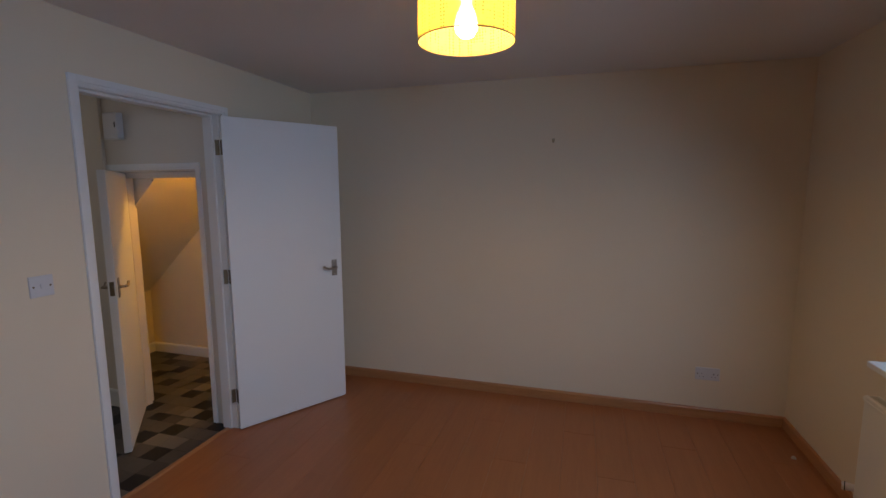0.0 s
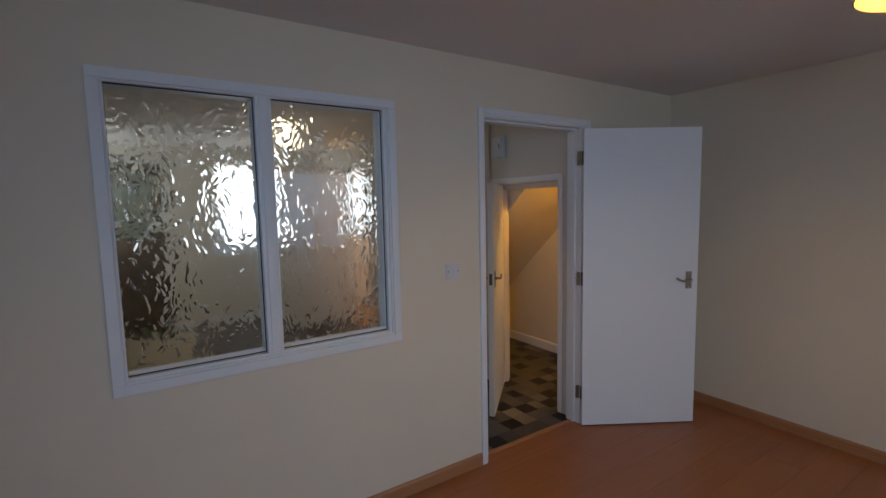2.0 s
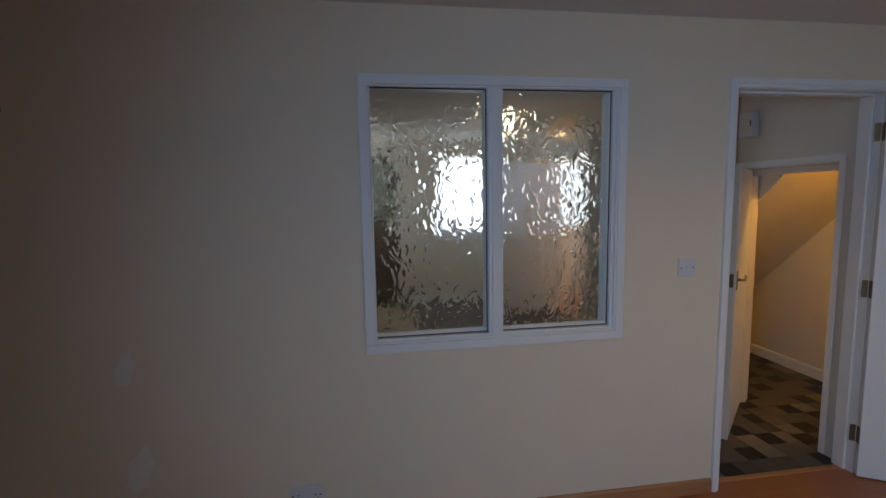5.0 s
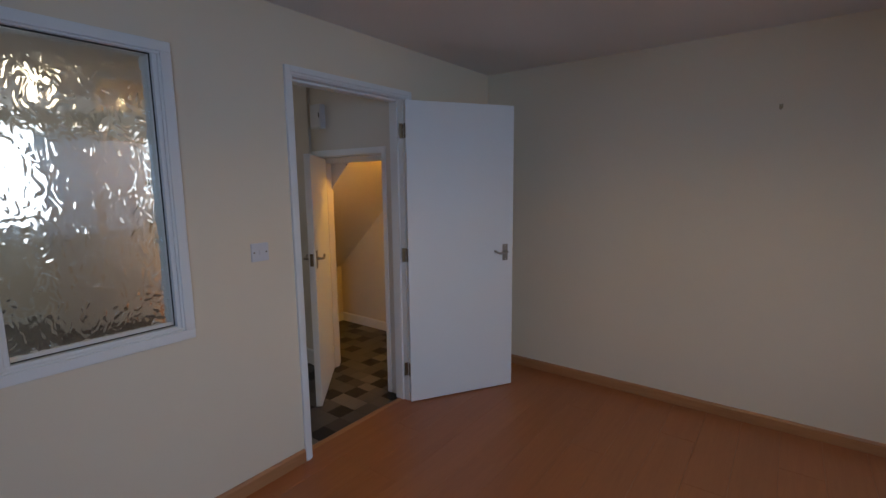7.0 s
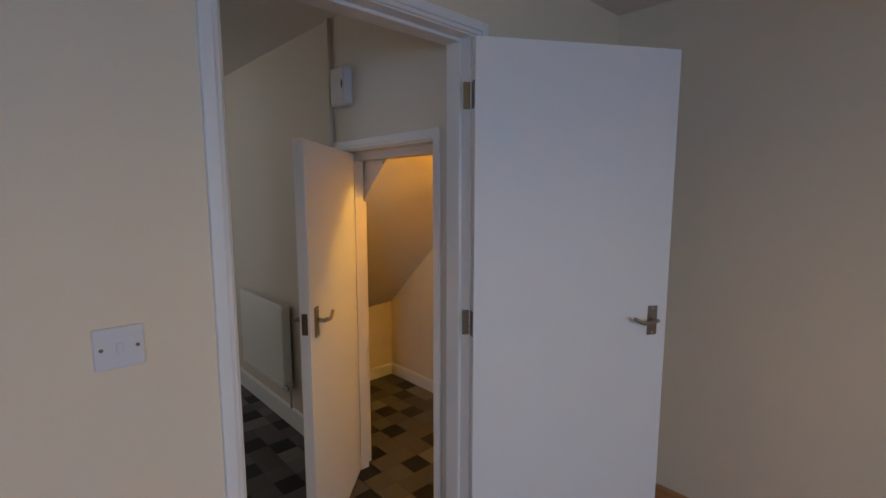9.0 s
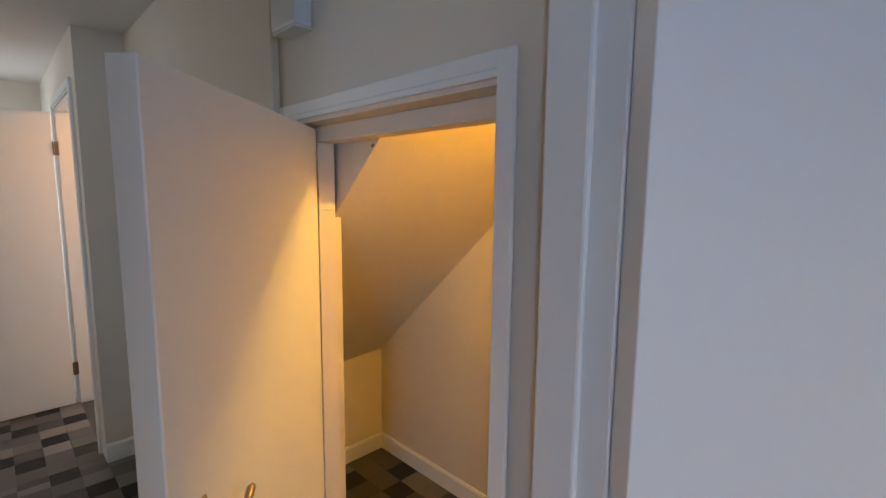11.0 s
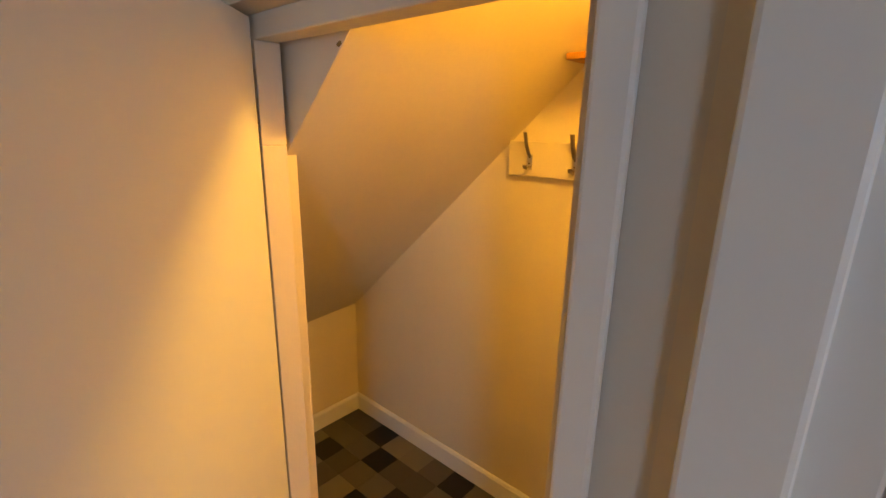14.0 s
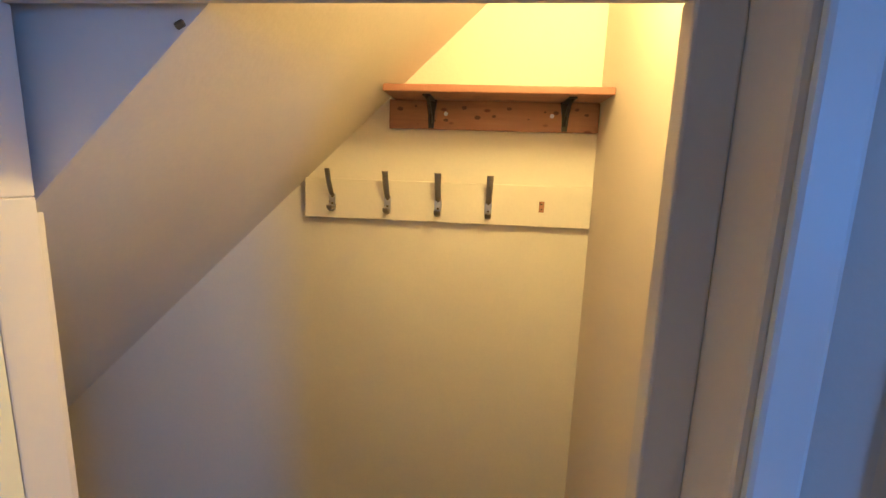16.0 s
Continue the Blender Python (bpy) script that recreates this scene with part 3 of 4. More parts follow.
# ---- windows ----
def casement(name, m, w, h, cols, label, mat_glass, fw=0.05, depth=0.06, category="window"):
    """Frame in local x (across) and z (up), depth across y, middle at y 0, origin at its lower left corner."""
    d = thing(name, m, label, category, "", "structure")
    bm = N()
    box(bm, 0, w, -depth / 2, depth / 2, 0, fw, 0.004)
    box(bm, 0, w, -depth / 2, depth / 2, h - fw, h, 0.004)
    box(bm, 0, fw, -depth / 2, depth / 2, fw, h - fw, 0.004)
    box(bm, w - fw, w, -depth / 2, depth / 2, fw, h - fw, 0.004)
    part("window_frame", bm, GLOSS, d)
    cw = (w - 2 * fw - (cols - 1) * fw) / cols
    for i in range(cols):
        x0 = fw + i * (cw + fw)
        if i:
            b = N()
            box(b, x0 - fw, x0, -depth / 2, depth / 2, fw, h - fw, 0.004)
            part("mullion", b, GLOSS, d)
        b = N()
        box(b, x0 - 0.004, x0 + cw + 0.004, -0.003, 0.003, fw - 0.004, h - fw + 0.004)
        g = part("pane", b, mat_glass, d)
        g.visible_shadow = False
    return d


# outer windows
casement("window_1", pose(XR + 0.12, -1.80, 0.80, 0, 0, 90), 1.86, 1.28, 3, "wide white framed living room window", CLEAR)
bm = N()
box(bm, XR - 0.10, XR + 0.09, -1.86, 0.04, 0.772, 0.80, 0.006)
setting("window_sill", bm, GLOSS, "white painted window board above a radiator", "window sill")
casement("window_5", pose(XR + 0.12, -4.73, 0.80, 0, 0, 90), 0.86, 1.28, 2, "white framed living room window", CLEAR)
bm = N()
box(bm, XR - 0.10, XR + 0.09, -4.78, -3.82, 0.772, 0.80, 0.006)
setting("window_sill", bm, GLOSS, "white painted window board", "window sill")
casement("window_2", pose(-4.65, -1.58, 1.02, 0, 0, 90), 0.84, 1.06, 1, "bright white framed hall window", CLEAR)
# window_6 is out of view, added as the opening for the hall end's fill light
casement("window_6", pose(-4.50, -3.01, 1.0), 0.70, 1.10, 1, "unseen white framed window added to light the end of the hall", CLEAR)
casement("window_3", pose(-4.05, 1.95, 1.0), 1.0, 1.05, 2, "white framed window of the room beyond", CLEAR)

casement("window_7", pose(-4.65, 0.22, 1.02, 0, 0, 90), 0.68, 1.08, 1, "white framed side window of the room beyond", CLEAR)

# front door: brown timber with a frosted upper light, and the mat before it
fd = thing("door_4", pose(-4.65, -2.91, 0.0, 0, 0, 90), "closed brown timber front door with a frosted glass upper panel", "door")
bm = N()
for x0, x1, z0, z1 in ((0.0, 0.035, 0, 2.13), (0.745, 0.78, 0, 2.13), (0.035, 0.745, 2.09, 2.13)):
    box(bm, x0, x1, -0.05, 0.05, z0, z1, 0.003)
part("door_frame", bm, GLOSS, fd)
bm = N()
for x0, x1, z0, z1 in ((0.038, 0.138, 0.012, 2.086), (0.642, 0.742, 0.012, 2.086), (0.138, 0.642, 0.012, 0.20), (0.138, 0.642, 0.98, 1.20), (0.138, 0.642, 2.0, 2.086)):
    box(bm, x0, x1, -0.022, 0.022, z0, z1, 0.003)
leaf = part("leaf", bm, BROWND, fd)
bm = N()
box(bm, 0.130, 0.650, -0.008, 0.008, 0.19, 0.99, 0.004)
part("panel", bm, BROWND, leaf)
bm = N()
box(bm, 0.130, 0.650, -0.003, 0.003, 1.19, 2.01)
pg = part("pane", bm, FROST, leaf, "frosted glass panel")
pg.visible_shadow = False
doormat = thing("doormat", pose(-3.62, -2.44, 0.0), "pale cream ribbed doormat on the vinyl floor", "doormat")
bm = N()
box(bm, -0.72, 0.72, -0.44, 0.44, 0.0, 0.009, 0.004)
part("backing", bm, MATM, doormat)
for k in range(22):
    bm = N()
    x = -0.69 + k * 0.0645
    box(bm, x, x + 0.045, -0.42, 0.42, 0.008, 0.014, 0.004)
    part("rib", bm, MATM, doormat)

# borrowed light: two panes of rippled glass in a moulded frame
w4 = thing("window_4", pose(0, 0, 0), "internal window with two panes of rippled obscure glass in a white moulded frame", "window", "", "structure")
GY = ((-2.500, -1.997), (-1.930, -1.416))
GZ = (0.899, 1.976)
bm = N()
box(bm, -0.115, -0.002, -2.514, GY[0][0], 0.876, 1.994, 0.003)
box(bm, -0.115, -0.002, GY[1][1], -1.386, 0.876, 1.994, 0.003)
box(bm, -0.115, -0.002, GY[0][0], GY[1][1], 0.876, GZ[0], 0.003)
box(bm, -0.115, -0.002, GY[0][0], GY[1][1], GZ[1], 1.994, 0.003)
part("window_frame", bm, GLOSS, w4)
bm = N()
box(bm, -0.115, 0.006, GY[0][1], GY[1][0], GZ[0], GZ[1], 0.005)
box(bm, 0.004, 0.012, GY[0][1] + 0.016, GY[1][0] - 0.016, GZ[0] - 0.003, GZ[1] + 0.003, 0.003)
part("mullion", bm, GLOSS, w4)
for (y0, y1) in GY:
    bm = N()
    box(bm, -0.050, -0.044, y0 - 0.003, y1 + 0.003, GZ[0] - 0.003, GZ[1] + 0.003)
    g = part("pane", bm, RIPPLE, w4)
    g.data.materials.append(PLATE)
    for face in g.data.polygons:
        if face.normal.x > 0.9:
            face.material_index = 1
    g.visible_shadow = False
    bm = N()
    prism(bm, [(-0.043, GZ[0]), (-0.027, GZ[0]), (-0.043, GZ[0] + 0.014)], "y", y0, y1)
    for a0, a1, c0, c1 in ((y0, y1, GZ[1] - 0.003, GZ[1]), (y0, y0 + 0.003, GZ[0] + 0.014, GZ[1] - 0.003), (y1 - 0.003, y1, GZ[0] + 0.014, GZ[1] - 0.003)):
        box(bm, -0.043, -0.030, a0, a1, c0, c1, 0.001)
    part("glazing_bead", bm, GLOSS, w4)
    # thin black strips along all four edges of the pane
    bm = N()
    for a0, a1, c0, c1 in ((y0, y1, GZ[0], GZ[0] + 0.004), (y0, y1, GZ[1] - 0.005, GZ[1]), (y0, y0 + 0.004, GZ[0] + 0.004, GZ[1] - 0.005), (y1 - 0.004, y1, GZ[0] + 0.004, GZ[1] - 0.005)):
        box(bm, -0.0265, -0.022, a0, a1, c0, c1, 0.0008)
    part("putty_line", bm, BLACK, w4, "thin dark line round the pane edge")
# moulded surround in three steps
bm = N()
oy0, oy1, oz0, oz1 = -2.546, -1.352, 0.838, 2.022
for a, b, d in ((0.0, 0.040, 0.015), (0.0395, 0.050, 0.009)):
    box(bm, 0, d, oy0 + a, oy1 - a, oz1 - b, oz1 - a, 0.004)
    box(bm, 0, d, oy0 + a, oy1 - a, oz0 + a, oz0 + b, 0.003)
    box(bm, 0, d, oy0 + a, oy0 + b, oz0 + b, oz1 - b, 0.003)
    box(bm, 0, d, oy1 - b, oy1 - a, oz0 + b, oz1 - b, 0.003)
part("architrave", bm, GLOSS, w4)


# ---- living room things ----
# pendant lamp
pend = thing("pendant_lamp", pose(1.750, -0.900, H), "lit yellow drum pendant lamp hanging from the ceiling", "pendant lamp")
bm = N()
rod(bm, (0, 0, -0.03), (0, 0, 0), 0.045, 24, r2=0.05, bev=0.004)
part("ceiling_rose", bm, PLAST, pend)
bm = N()
rod(bm, (0, 0, -0.15), (0, 0, -0.03), 0.003, 8)
part("flex", bm, PLAST, pend)
bm = N()
rod(bm, (0, 0, -0.200), (0, 0, -0.15), 0.018, 16, bev=0.003)
holder = part("lamp_holder", bm, PLAST, pend)
R, ZB, ZT = 0.146, -0.318, -0.118
bm = N()
ns = 64
for r, z0, z1 in ((R, ZB, ZT), (R - 0.0015, ZB, ZT)):
    lo = [bm.verts.new((r * math.cos(2 * math.pi * k / ns), r * math.sin(2 * math.pi * k / ns), z0)) for k in range(ns)]
    hi = [bm.verts.new((r * math.cos(2 * math.pi * k / ns), r * math.sin(2 * math.pi * k / ns), z1)) for k in range(ns)]
    for k in range(ns):
        bm.faces.new((lo[k], lo[(k + 1) % ns], hi[(k + 1) % ns], hi[k]))
shade = part("shade", bm, SHADE, pend, "translucent yellow cloth drum shade with a dotted motif", True)
for z in (ZB, ZT):
    bm = N()
    pts = [(R * math.cos(a), R * math.sin(a), z) for a in [2 * math.pi * k / 48 for k in range(49)]]
    tube(bm, pts, 0.0022, 6)
    part("shade_rim", bm, HINGE, shade)
bm = N()
for k in range(3):
    a = 2 * math.pi * k / 3
    rod(bm, (0.018 * math.cos(a), 0.018 * math.sin(a), -0.150), (R * math.cos(a), R * math.sin(a), ZT), 0.0014, 6)
part("spider", bm, STEEL, pend)
bm = N()
prof = [(0.013, -0.198), (0.015, -0.212), (0.028, -0.238), (0.034, -0.264), (0.032, -0.284), (0.020, -0.301), (0.001, -0.307)]
rings = [[bm.verts.new((r * math.cos(2 * math.pi * k / 24), r * math.sin(2 * math.pi * k / 24), z)) for k in range(24)] for r, z in prof]
for a, b in zip(rings, rings[1:]):
    for k in range(24):
        bm.faces.new((a[k], a[(k + 1) % 24], b[(k + 1) % 24], b[k]))
part("bulb", bm, BULB, pend, "glowing warm bulb", True)


def wall_plate(name, m, w, h, label, rockers, category):
    """Electrical plate; local x across, z up, stands proud along -y."""
    d = thing(name, m, label, category)
    bm = N()
    box(bm, -w / 2, w / 2, -0.009, 0, -h / 2, h / 2, 0.003)
    part("plate", bm, PLAST, d)
    for x in (-w / 2 + 0.013, w / 2 - 0.013):
        b = N()
        rod(b, (x, -0.008, 0), (x, -0.0102, 0), 0.004, 12)
        part("screw", b, HINGE, d)
    for x, z, a, c, mat, nm in rockers:
        b = N()
        box(b, x - a, x + a, -0.0125, -0.008, z - c, z + c, 0.0015)
        part(nm, b, mat, d)
    return d


wall_plate("light_switch", pose(0.0, -1.030, 1.160, 0, 0, 90), 0.088, 0.086, "white plastic light switch on the cream wall", [(0.0, 0.0, 0.006, 0.011, PLAST, "rocker")], "light switch")
sock = [(-0.036, 0.022, 0.006, 0.010, PLAST, "rocker"), (0.036, 0.022, 0.006, 0.010, PLAST, "rocker")]
for sx in (-0.036, 0.036):
    sock += [(sx, 0.002, 0.0022, 0.004, BLACK, "pin_hole"), (sx - 0.011, -0.018, 0.003, 0.002, BLACK, "pin_hole"), (sx + 0.011, -0.018, 0.003, 0.002, BLACK, "pin_hole")]
wall_plate("double_socket", pose(0.0, -2.828, 0.216, 0, 0, 90), 0.146, 0.086, "white double electrical socket low on the cream wall", sock, "socket")
wall_plate("double_socket", pose(2.938, YF, 0.310), 0.146, 0.086, "white double electrical socket low on the end wall", sock, "socket")

def picture_hook(name, m, label):
    d = thing(name, m, label, "wall hook")
    bm = N()
    box(bm, -0.009, 0.009, -0.002, 0, -0.012, 0.014, 0.0008)
    tube(bm, [(0, -0.002, -0.008), (0, -0.008, -0.016), (0, -0.014, -0.012), (0, -0.015, -0.002)], 0.0035, 8)
    part("hook", bm, BRASS, d)
    b = N()
    rod(b, (0, 0.0, 0.006), (0, -0.008, 0.011), 0.0016, 8)
    part("nail", b, STEEL, d)
    return d


picture_hook("picture_hook", pose(0.0, -3.86, 1.866, 0, 0, 90), "small brass picture hook on the cream wall")
picture_hook("picture_hook", pose(1.896, YF, 1.872), "small brass picture hook on the end wall")
for y, z, w, h in ((-3.517, 0.84, 0.035, 0.075), (-3.496, 0.40, 0.05, 0.10)):
    bm = N()
    pts = []
    rnd = random.Random(int(z * 100))
    n = 18
    for k in range(n):
        a = 2 * math.pi * k / n
        q = 0.75 + 0.4 * rnd.random()
        pts.append((y + w * q * math.cos(a) + 0.25 * h * math.sin(a), z + h * q * math.sin(a)))
    prism(bm, pts, "x", 0.0, 0.0008)
    tagged(part("filler_patch", bm, PATCH), "pale smear of dried filler on the cream wall", "wall patch", "filler patches", "structure")
bm = N()
rod(bm, (3.31, 0.62, 0.0), (3.31, 0.62, 0.012), 0.014, 14, r2=0.008, bev=0.002)
tagged(part("pipe_collar", bm, PLAST), "small white floor collar beside the skirting", "pipe collar")


def radiator(name, m, w, h, label, depth=0.075, valve_end=1):
    """Panel radiator. Local x along the wall from 0 to w, wall at y 0, front at -depth, base at z 0."""
    d = thing(name, m, label, "radiator", "radiators")
    bm = N()
    box(bm, 0, w, -depth, -depth + 0.016, 0, h, 0.007, 3)
    pan = part("front_panel", bm, RADW, d)
    for z in (h - 0.030, 0.018):
        b = N()
        box(b, 0.004, w - 0.004, -depth - 0.002, -depth + 0.012, z, z + 0.012, 0.003)
        part("seam", b, RADW, pan)
    b = N()
    box(b, 0.002, w - 0.002, -0.034, -0.022, 0.005, h - 0.005, 0.004)
    part("back_panel", b, RADW, d)
    b = N()
    k = 0.03
    while k < w - 0.02:
        box(b, k, k + 0.002, -depth + 0.016, -0.034, 0.03, h - 0.012)
        k += 0.022
    part("convector_fins", b, RADW, d)
    b = N()
    box(b, 0.006, w - 0.006, -depth + 0.006, -depth + 0.010, h - 0.004, h + 0.004, 0.001)
    box(b, 0.006, w - 0.006, -0.030, -0.026, h - 0.004, h + 0.004, 0.001)
    k = 0.012
    while k < w - 0.016:
        box(b, k, k + 0.005, -depth + 0.009, -0.029, h - 0.001, h + 0.003)
        k += 0.014
    part("top_grille", b, RADW, d)
    for x in (0.0, w):
        b = N()
        box(b, x - 0.003, x + 0.003, -depth + 0.004, -0.022, 0.02, h - 0.002, 0.0015)
        part("end_panel", b, RADW, d)
        b = N()
        rod(b, (x - 0.012, -depth + 0.012, h - 0.018), (x + 0.012, -depth + 0.012, h - 0.018), 0.012, 14, bev=0.003)
        part("end_plug", b, RADW, d)
    for x in (0.12, w - 0.12):
        b = N()
        box(b, x, x + 0.03, -0.024, 0.0, 0.04, h - 0.06, 0.002)
        part("bracket", b, RADW, d)
    x = w if valve_end > 0 else 0
    s = valve_end
    b = N()
    rod(b, (x - 0.004 * s, -0.045, 0.035), (x + 0.030 * s, -0.045, 0.035), 0.011, 14)
    rod(b, (x + 0.028 * s, -0.045, -0.115 if h < 0.6 else -0.10), (x + 0.028 * s, -0.045, 0.035), 0.0075, 12)
    part("pipe", b, STEEL, d, "bright metal valve tail and pipe")
    b = N()
    rod(b, (x + 0.028 * s, -0.040, 0.035), (x + 0.052 * s, -0.095, 0.030), 0.015, 18, r2=0.020, bev=0.004)
    v = part("thermostat_valve", b, PLAST, d, "white thermostatic valve head")
    b = N()
    rod(b, (x + 0.047 * s, -0.082, 0.031), (x + 0.049 * s, -0.086, 0.0307), 0.0205, 18)
    part("valve_ring", b, BLACK, v)
    return d


radiator("radiator", pose(-2.18, YS, 0.275), 0.675, 0.520, "white panel radiator on the hall wall above the vinyl floor")
radiator("radiator", pose(XR, 0.075, 0.13, 0, 0, -90), 1.60, 0.50, "white panel radiator under the living room window", valve_end=-1)

# bell box beside the cupboard doorway
bell = thing("door_chime", pose(-0.836, YS, 1.878), "off-white door chime box high on the hall wall", "door chime")
bm = N()
box(bm, -0.060, 0.060, -0.050, 0, 0, 0.167, 0.008, 3)
part("case", bm, PLAST, bell)
bm = N()
box(bm, 0.038, 0.048, -0.0515, -0.049, 0.070, 0.105, 0.001)
part("slot", bm, BLACK, bell)
bm = N()
box(bm, -0.057, 0.057, -0.047, -0.0, -0.004, 0.0, 0.001)
part("base", bm, RADW, bell)
# small nail in the hall wall
bm = N()
rod(bm, (-2.57, YS, 1.18), (-2.57, YS - 0.012, 1.184), 0.004, 8)
tagged(part("nail", bm, HINGE), "bare nail in the hall wall above the radiator", "nail")
# hall ceiling lamp
hl = thing("ceiling_light", pose(-2.45, -1.22, H), "lit round opal hall ceiling lamp", "ceiling light")
bm = N()
rod(bm, (0, 0, -0.02), (0, 0, 0), 0.11, 32, bev=0.004)
part("base", bm, PLAST, hl)
bm = N()
prof = [(0.10, -0.02), (0.098, -0.035), (0.085, -0.05), (0.055, -0.060), (0.001, -0.064)]
rings = [[bm.verts.new((r * math.cos(2 * math.pi * k / 32), r * math.sin(2 * math.pi * k / 32), z)) for k in range(32)] for r, z in prof]
for a, b in zip(rings, rings[1:]):
    for k in range(32):
        bm.faces.new((a[k], a[(k + 1) % 32], b[(k + 1) % 32], b[k]))
part("diffuser", bm, DOME, hl, "glowing opal diffuser", True)

# ---- cupboard things ----
rail = thing("hook_rail", pose(-0.935, YK, 1.330), "cream painted coat hook rail on the cupboard wall", "coat rack")
RT = [(-0.0, 0.0), (0.803, 0.0), (0.803, 0.112), (0.0, 0.112)]
bm = N()
prism(bm, RT, "y", -0.018, 0.0, 0.0015)
board = part("board", bm, CUPB, rail)


def hook(x, z, lean):
    b = N()
    box(b, x - 0.010, x + 0.010, -0.0215, -0.018, z - 0.030, z + 0.020, 0.001)
    pl = part("hook_plate", b, STEEL, rail, "bright metal coat hook")
    b = N()
    tube(b, [(x, -0.020, z + 0.012), (x - lean * 0.2, -0.028, z + 0.022), (x - lean * 0.6, -0.040, z + 0.050), (x - lean, -0.048, z + 0.088)], [0.0075, 0.008, 0.0085, 0.009], 8, 0.35)
    part("upper_arm", b, METAL, pl)
    b = N()
    tube(b, [(x, -0.020, z - 0.020), (x, -0.034, z - 0.028), (x, -0.046, z - 0.024), (x, -0.050, z - 0.014)], [0.007, 0.0075, 0.008, 0.0085], 8, 0.4)
    part("lower_arm", b, METAL, pl)
    for dz in (0.010, -0.010):
        b = N()
        rod(b, (x, -0.021, z + dz), (x, -0.0228, z + dz), 0.0032, 8)
        part("screw", b, HINGE, pl)


for x, z, lean in ((0.082, 0.052, 0.006), (0.242, 0.050, 0.003), (0.385, 0.049, 0.0), (0.525, 0.047, -0.002)):
    hook(x, z, lean)
bm = N()
box(bm, 0.663, 0.677, -0.0195, -0.018, 0.040, 0.070, 0.0005)
mk = part("bare_patch", bm, PINE, rail, "bare wood where a hook is missing")
for dz in (0.048, 0.062):
    b = N()
    rod(b, (0.670, -0.0190, dz), (0.670, -0.0198, dz), 0.002, 8)
    part("screw_hole", b, BLACK, mk)

shelf = thing("wall_shelf", pose(-0.691, YK, 1.580), "knotty pine shelf on two dark iron brackets in the cupboard", "shelf")
bm = N()
box(bm, 0.0, 0.558, -0.020, 0.0, 0.004, 0.080, 0.002)
back_board = part("back_board", bm, PINE, shelf)
rk = random.Random(17)
for k in range(13):
    kx, kz, kr = 0.02 + 0.042 * k + 0.02 * rk.random(), 0.014 + 0.052 * rk.random(), 0.002 + 0.0045 * rk.random()
    b = N()
    prism(b, [(kx + kr * (1.2 + 0.3 * rk.random()) * math.cos(a), kz + kr * (0.75 + 0.3 * rk.random()) * math.sin(a)) for a in [2 * math.pi * q / 10 for q in range(10)]], "y", -0.0203, -0.019)
    part("knot", b, KNOT, back_board)
bm = N()
box(bm, 0.014, 0.558, -0.165, 0.0, 0.080, 0.098, 0.003)
part("shelf_board", bm, PINE, shelf)
for x in (0.116, 0.470):
    b = N()
    prism(b, [(x - 0.007, 0.006), (x + 0.007, 0.006), (x + 0.009, 0.045), (x + 0.015, 0.080), (x - 0.015, 0.080), (x - 0.009, 0.045)], "y", -0.024, -0.020)
    box(b, x - 0.010, x + 0.010, -0.130, -0.020, 0.076, 0.080, 0.001)
    tube(b, [(x, -0.022, 0.020), (x, -0.040, 0.045), (x, -0.075, 0.064), (x, -0.120, 0.076)], 0.0045, 8)
    part("bracket", b, DARKIRON, shelf, "dark iron shelf bracket")
for x in (0.155, 0.436):
    b = N()
    rod(b, (x, -0.019, 0.045), (x, -0.0215, 0.045), 0.0055, 12, bev=0.001)
    part("screw_cap", b, PLAST, shelf)


# ---- floor pieces ----
def piece_mesh(name, x0, x1, y0, y1, z0, z1, mat, bev=0.0008):
    bm = N()
    vs = []
    for z, e in ((z0, 0.0), (z1 - bev, 0.0), (z1, bev)):
        vs.append([bm.verts.new(p) for p in ((x0 + e, y0 + e, z), (x1 - e, y0 + e, z), (x1 - e, y1 - e, z), (x0 + e, y1 - e, z))])
    for a, b in zip(vs, vs[1:]):
        for k in range(4):
            bm.faces.new((a[k], a[(k + 1) % 4], b[(k + 1) % 4], b[k]))
    bm.faces.new(vs[-1])
    me = bpy.data.meshes.new(name)
    bm.to_mesh(me)
    bm.free()
    me.materials.append(mat)
    return me


def piece(name, me, parent, x, y):
    o = new(name, me)
    o.location = (x, y, 0)
    o.parent = parent
    return o


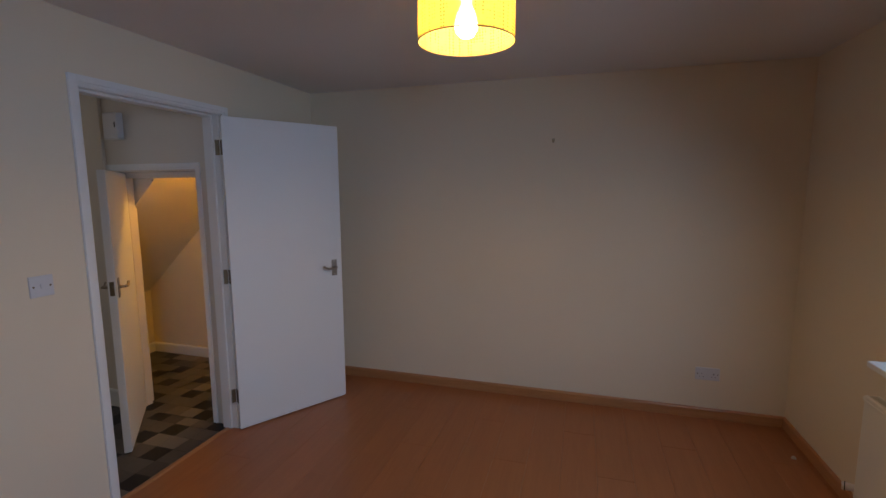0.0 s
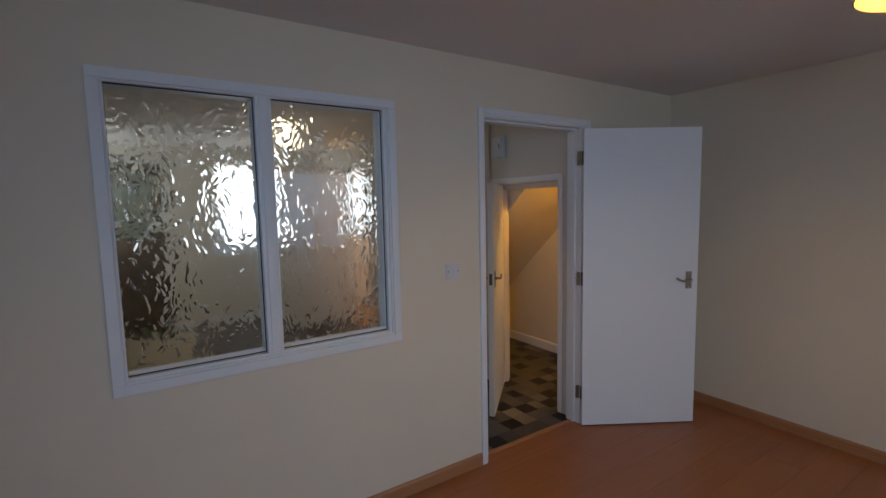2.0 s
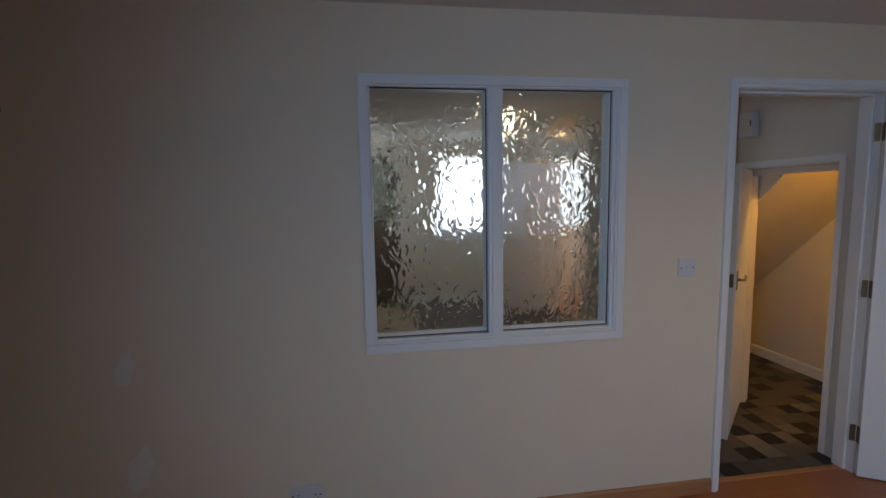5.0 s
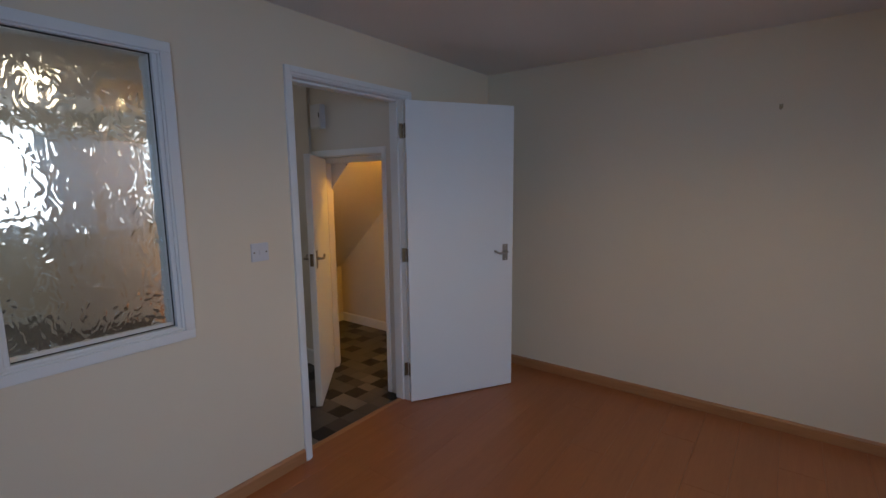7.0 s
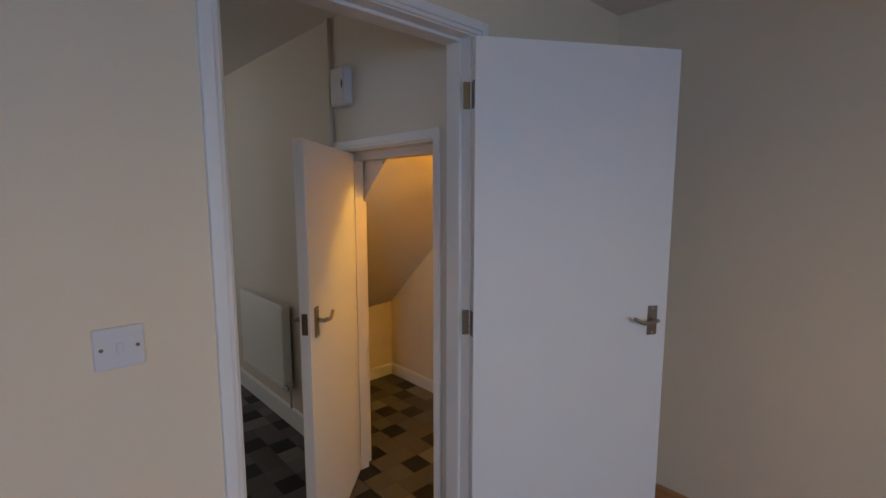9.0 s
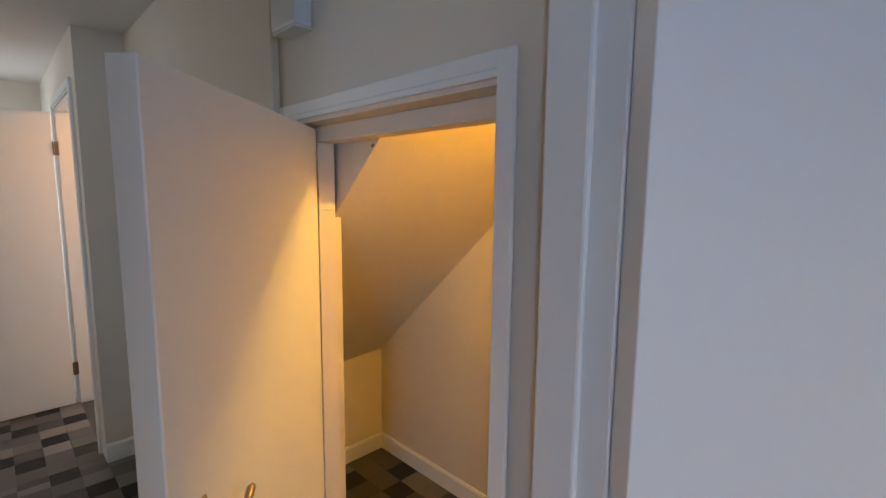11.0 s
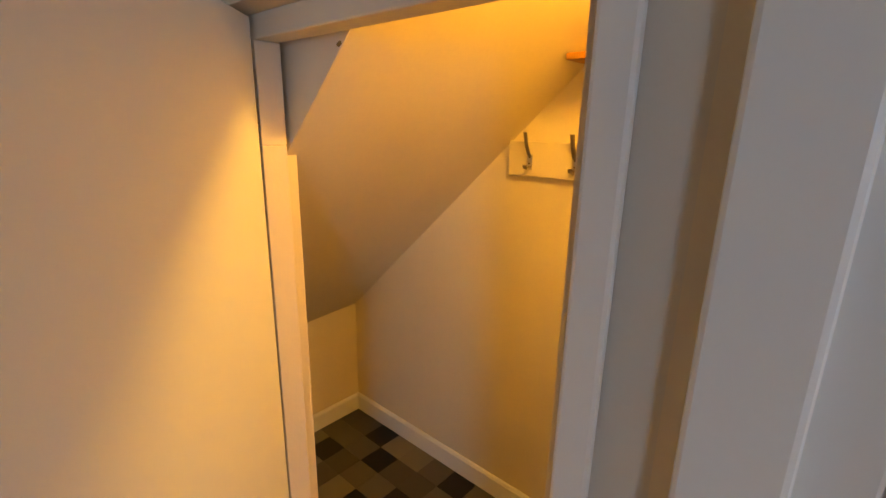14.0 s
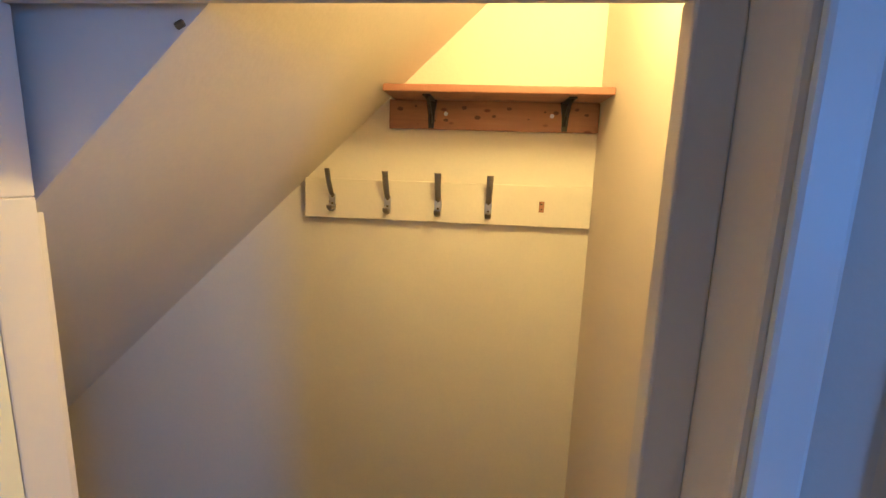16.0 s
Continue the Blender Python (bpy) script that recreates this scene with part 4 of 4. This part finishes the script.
# laminate planks, laid along the room
PW, PL = 0.190, 1.28
row = 0
x = -0.055
whole = piece_mesh("plank", 0.0003, PW - 0.0003, 0.0003, PL - 0.0003, -0.008, 0.0, PLANKM)
while x < XR - 0.001:
    w = min(PW, XR - x)
    y = YB - (row * 0.43) % PL
    while y < YF - 0.001:
        a, b = max(y, YB), min(y + PL, YF)
        if b - a > 0.01:
            me = whole if (b - a > PL - 1e-4 and w > PW - 1e-4) else piece_mesh("plank", 0.0003, w - 0.0003, 0.0003, b - a - 0.0003, -0.008, 0.0, PLANKM)
            piece("plank", me, floor_living, x, a)
        y += PL
    x += PW
    row += 1

# vinyl squares: near ones singly, the rest joined
rest = [N() for _ in TILES]
rg = random.Random(4)
whole_tiles = {}


def lay(cx0, cy0, p, blacks, x0, x1, y0, y1, near):
    """Squares of pitch p, one of them centred on cx0, cy0. blacks: place of the black square in each row, counted in fours."""
    for j in range(math.floor((y0 - cy0) / p), math.ceil((y1 - cy0) / p) + 1):
        for i in range(math.floor((x0 - cx0) / p), math.ceil((x1 - cx0) / p) + 1):
            cx, cy = cx0 + i * p, cy0 + j * p
            a, b, c, d = max(cx - p / 2, x0), min(cx + p / 2, x1), max(cy - p / 2, y0), min(cy + p / 2, y1)
            if b - a < 0.004 or d - c < 0.004:
                continue
            k = 0 if (i - blacks[-j % len(blacks)]) % 4 == 0 else rg.choice((1, 2, 2, 3, 2, 3, 2))
            if near(cx, cy):
                key = (k, p) if b - a > p - 1e-4 and d - c > p - 1e-4 else None
                me = whole_tiles.get(key) if key else None
                if not me:
                    me = piece_mesh("tile", 0.0004, b - a - 0.0004, 0.0004, d - c - 0.0004, -0.004, 0.0, TILES[k], 0.0005)
                    if key:
                        whole_tiles[key] = me
                piece("tile", me, floor_hall, a, c)
            else:
                box(rest[k], a + 0.0004, b - 0.0004, c + 0.0004, d - 0.0004, -0.004, 0.0)


SEQ = (0, 2, 1, 3, 1, 0, 2, 3)
lay(-2.12, 0.0, 0.1235, SEQ, -2.74, -0.085, -2.95, YS, lambda x, y: y > -0.95)
lay(-2.12, 0.0, 0.1235, SEQ, -4.60, -2.74, -2.95, YN, lambda x, y: y > -0.75 and x > -3.6)
lay(-1.555, 0.937, 0.1205, (0, 1, 3, 2, 0, 3, 1, 2), -1.83, XW, YS, YK, lambda x, y: True)
for k, bm in enumerate(rest):
    tagged(part("tiles_beyond", bm, TILES[k], floor_hall), kind="stuff")
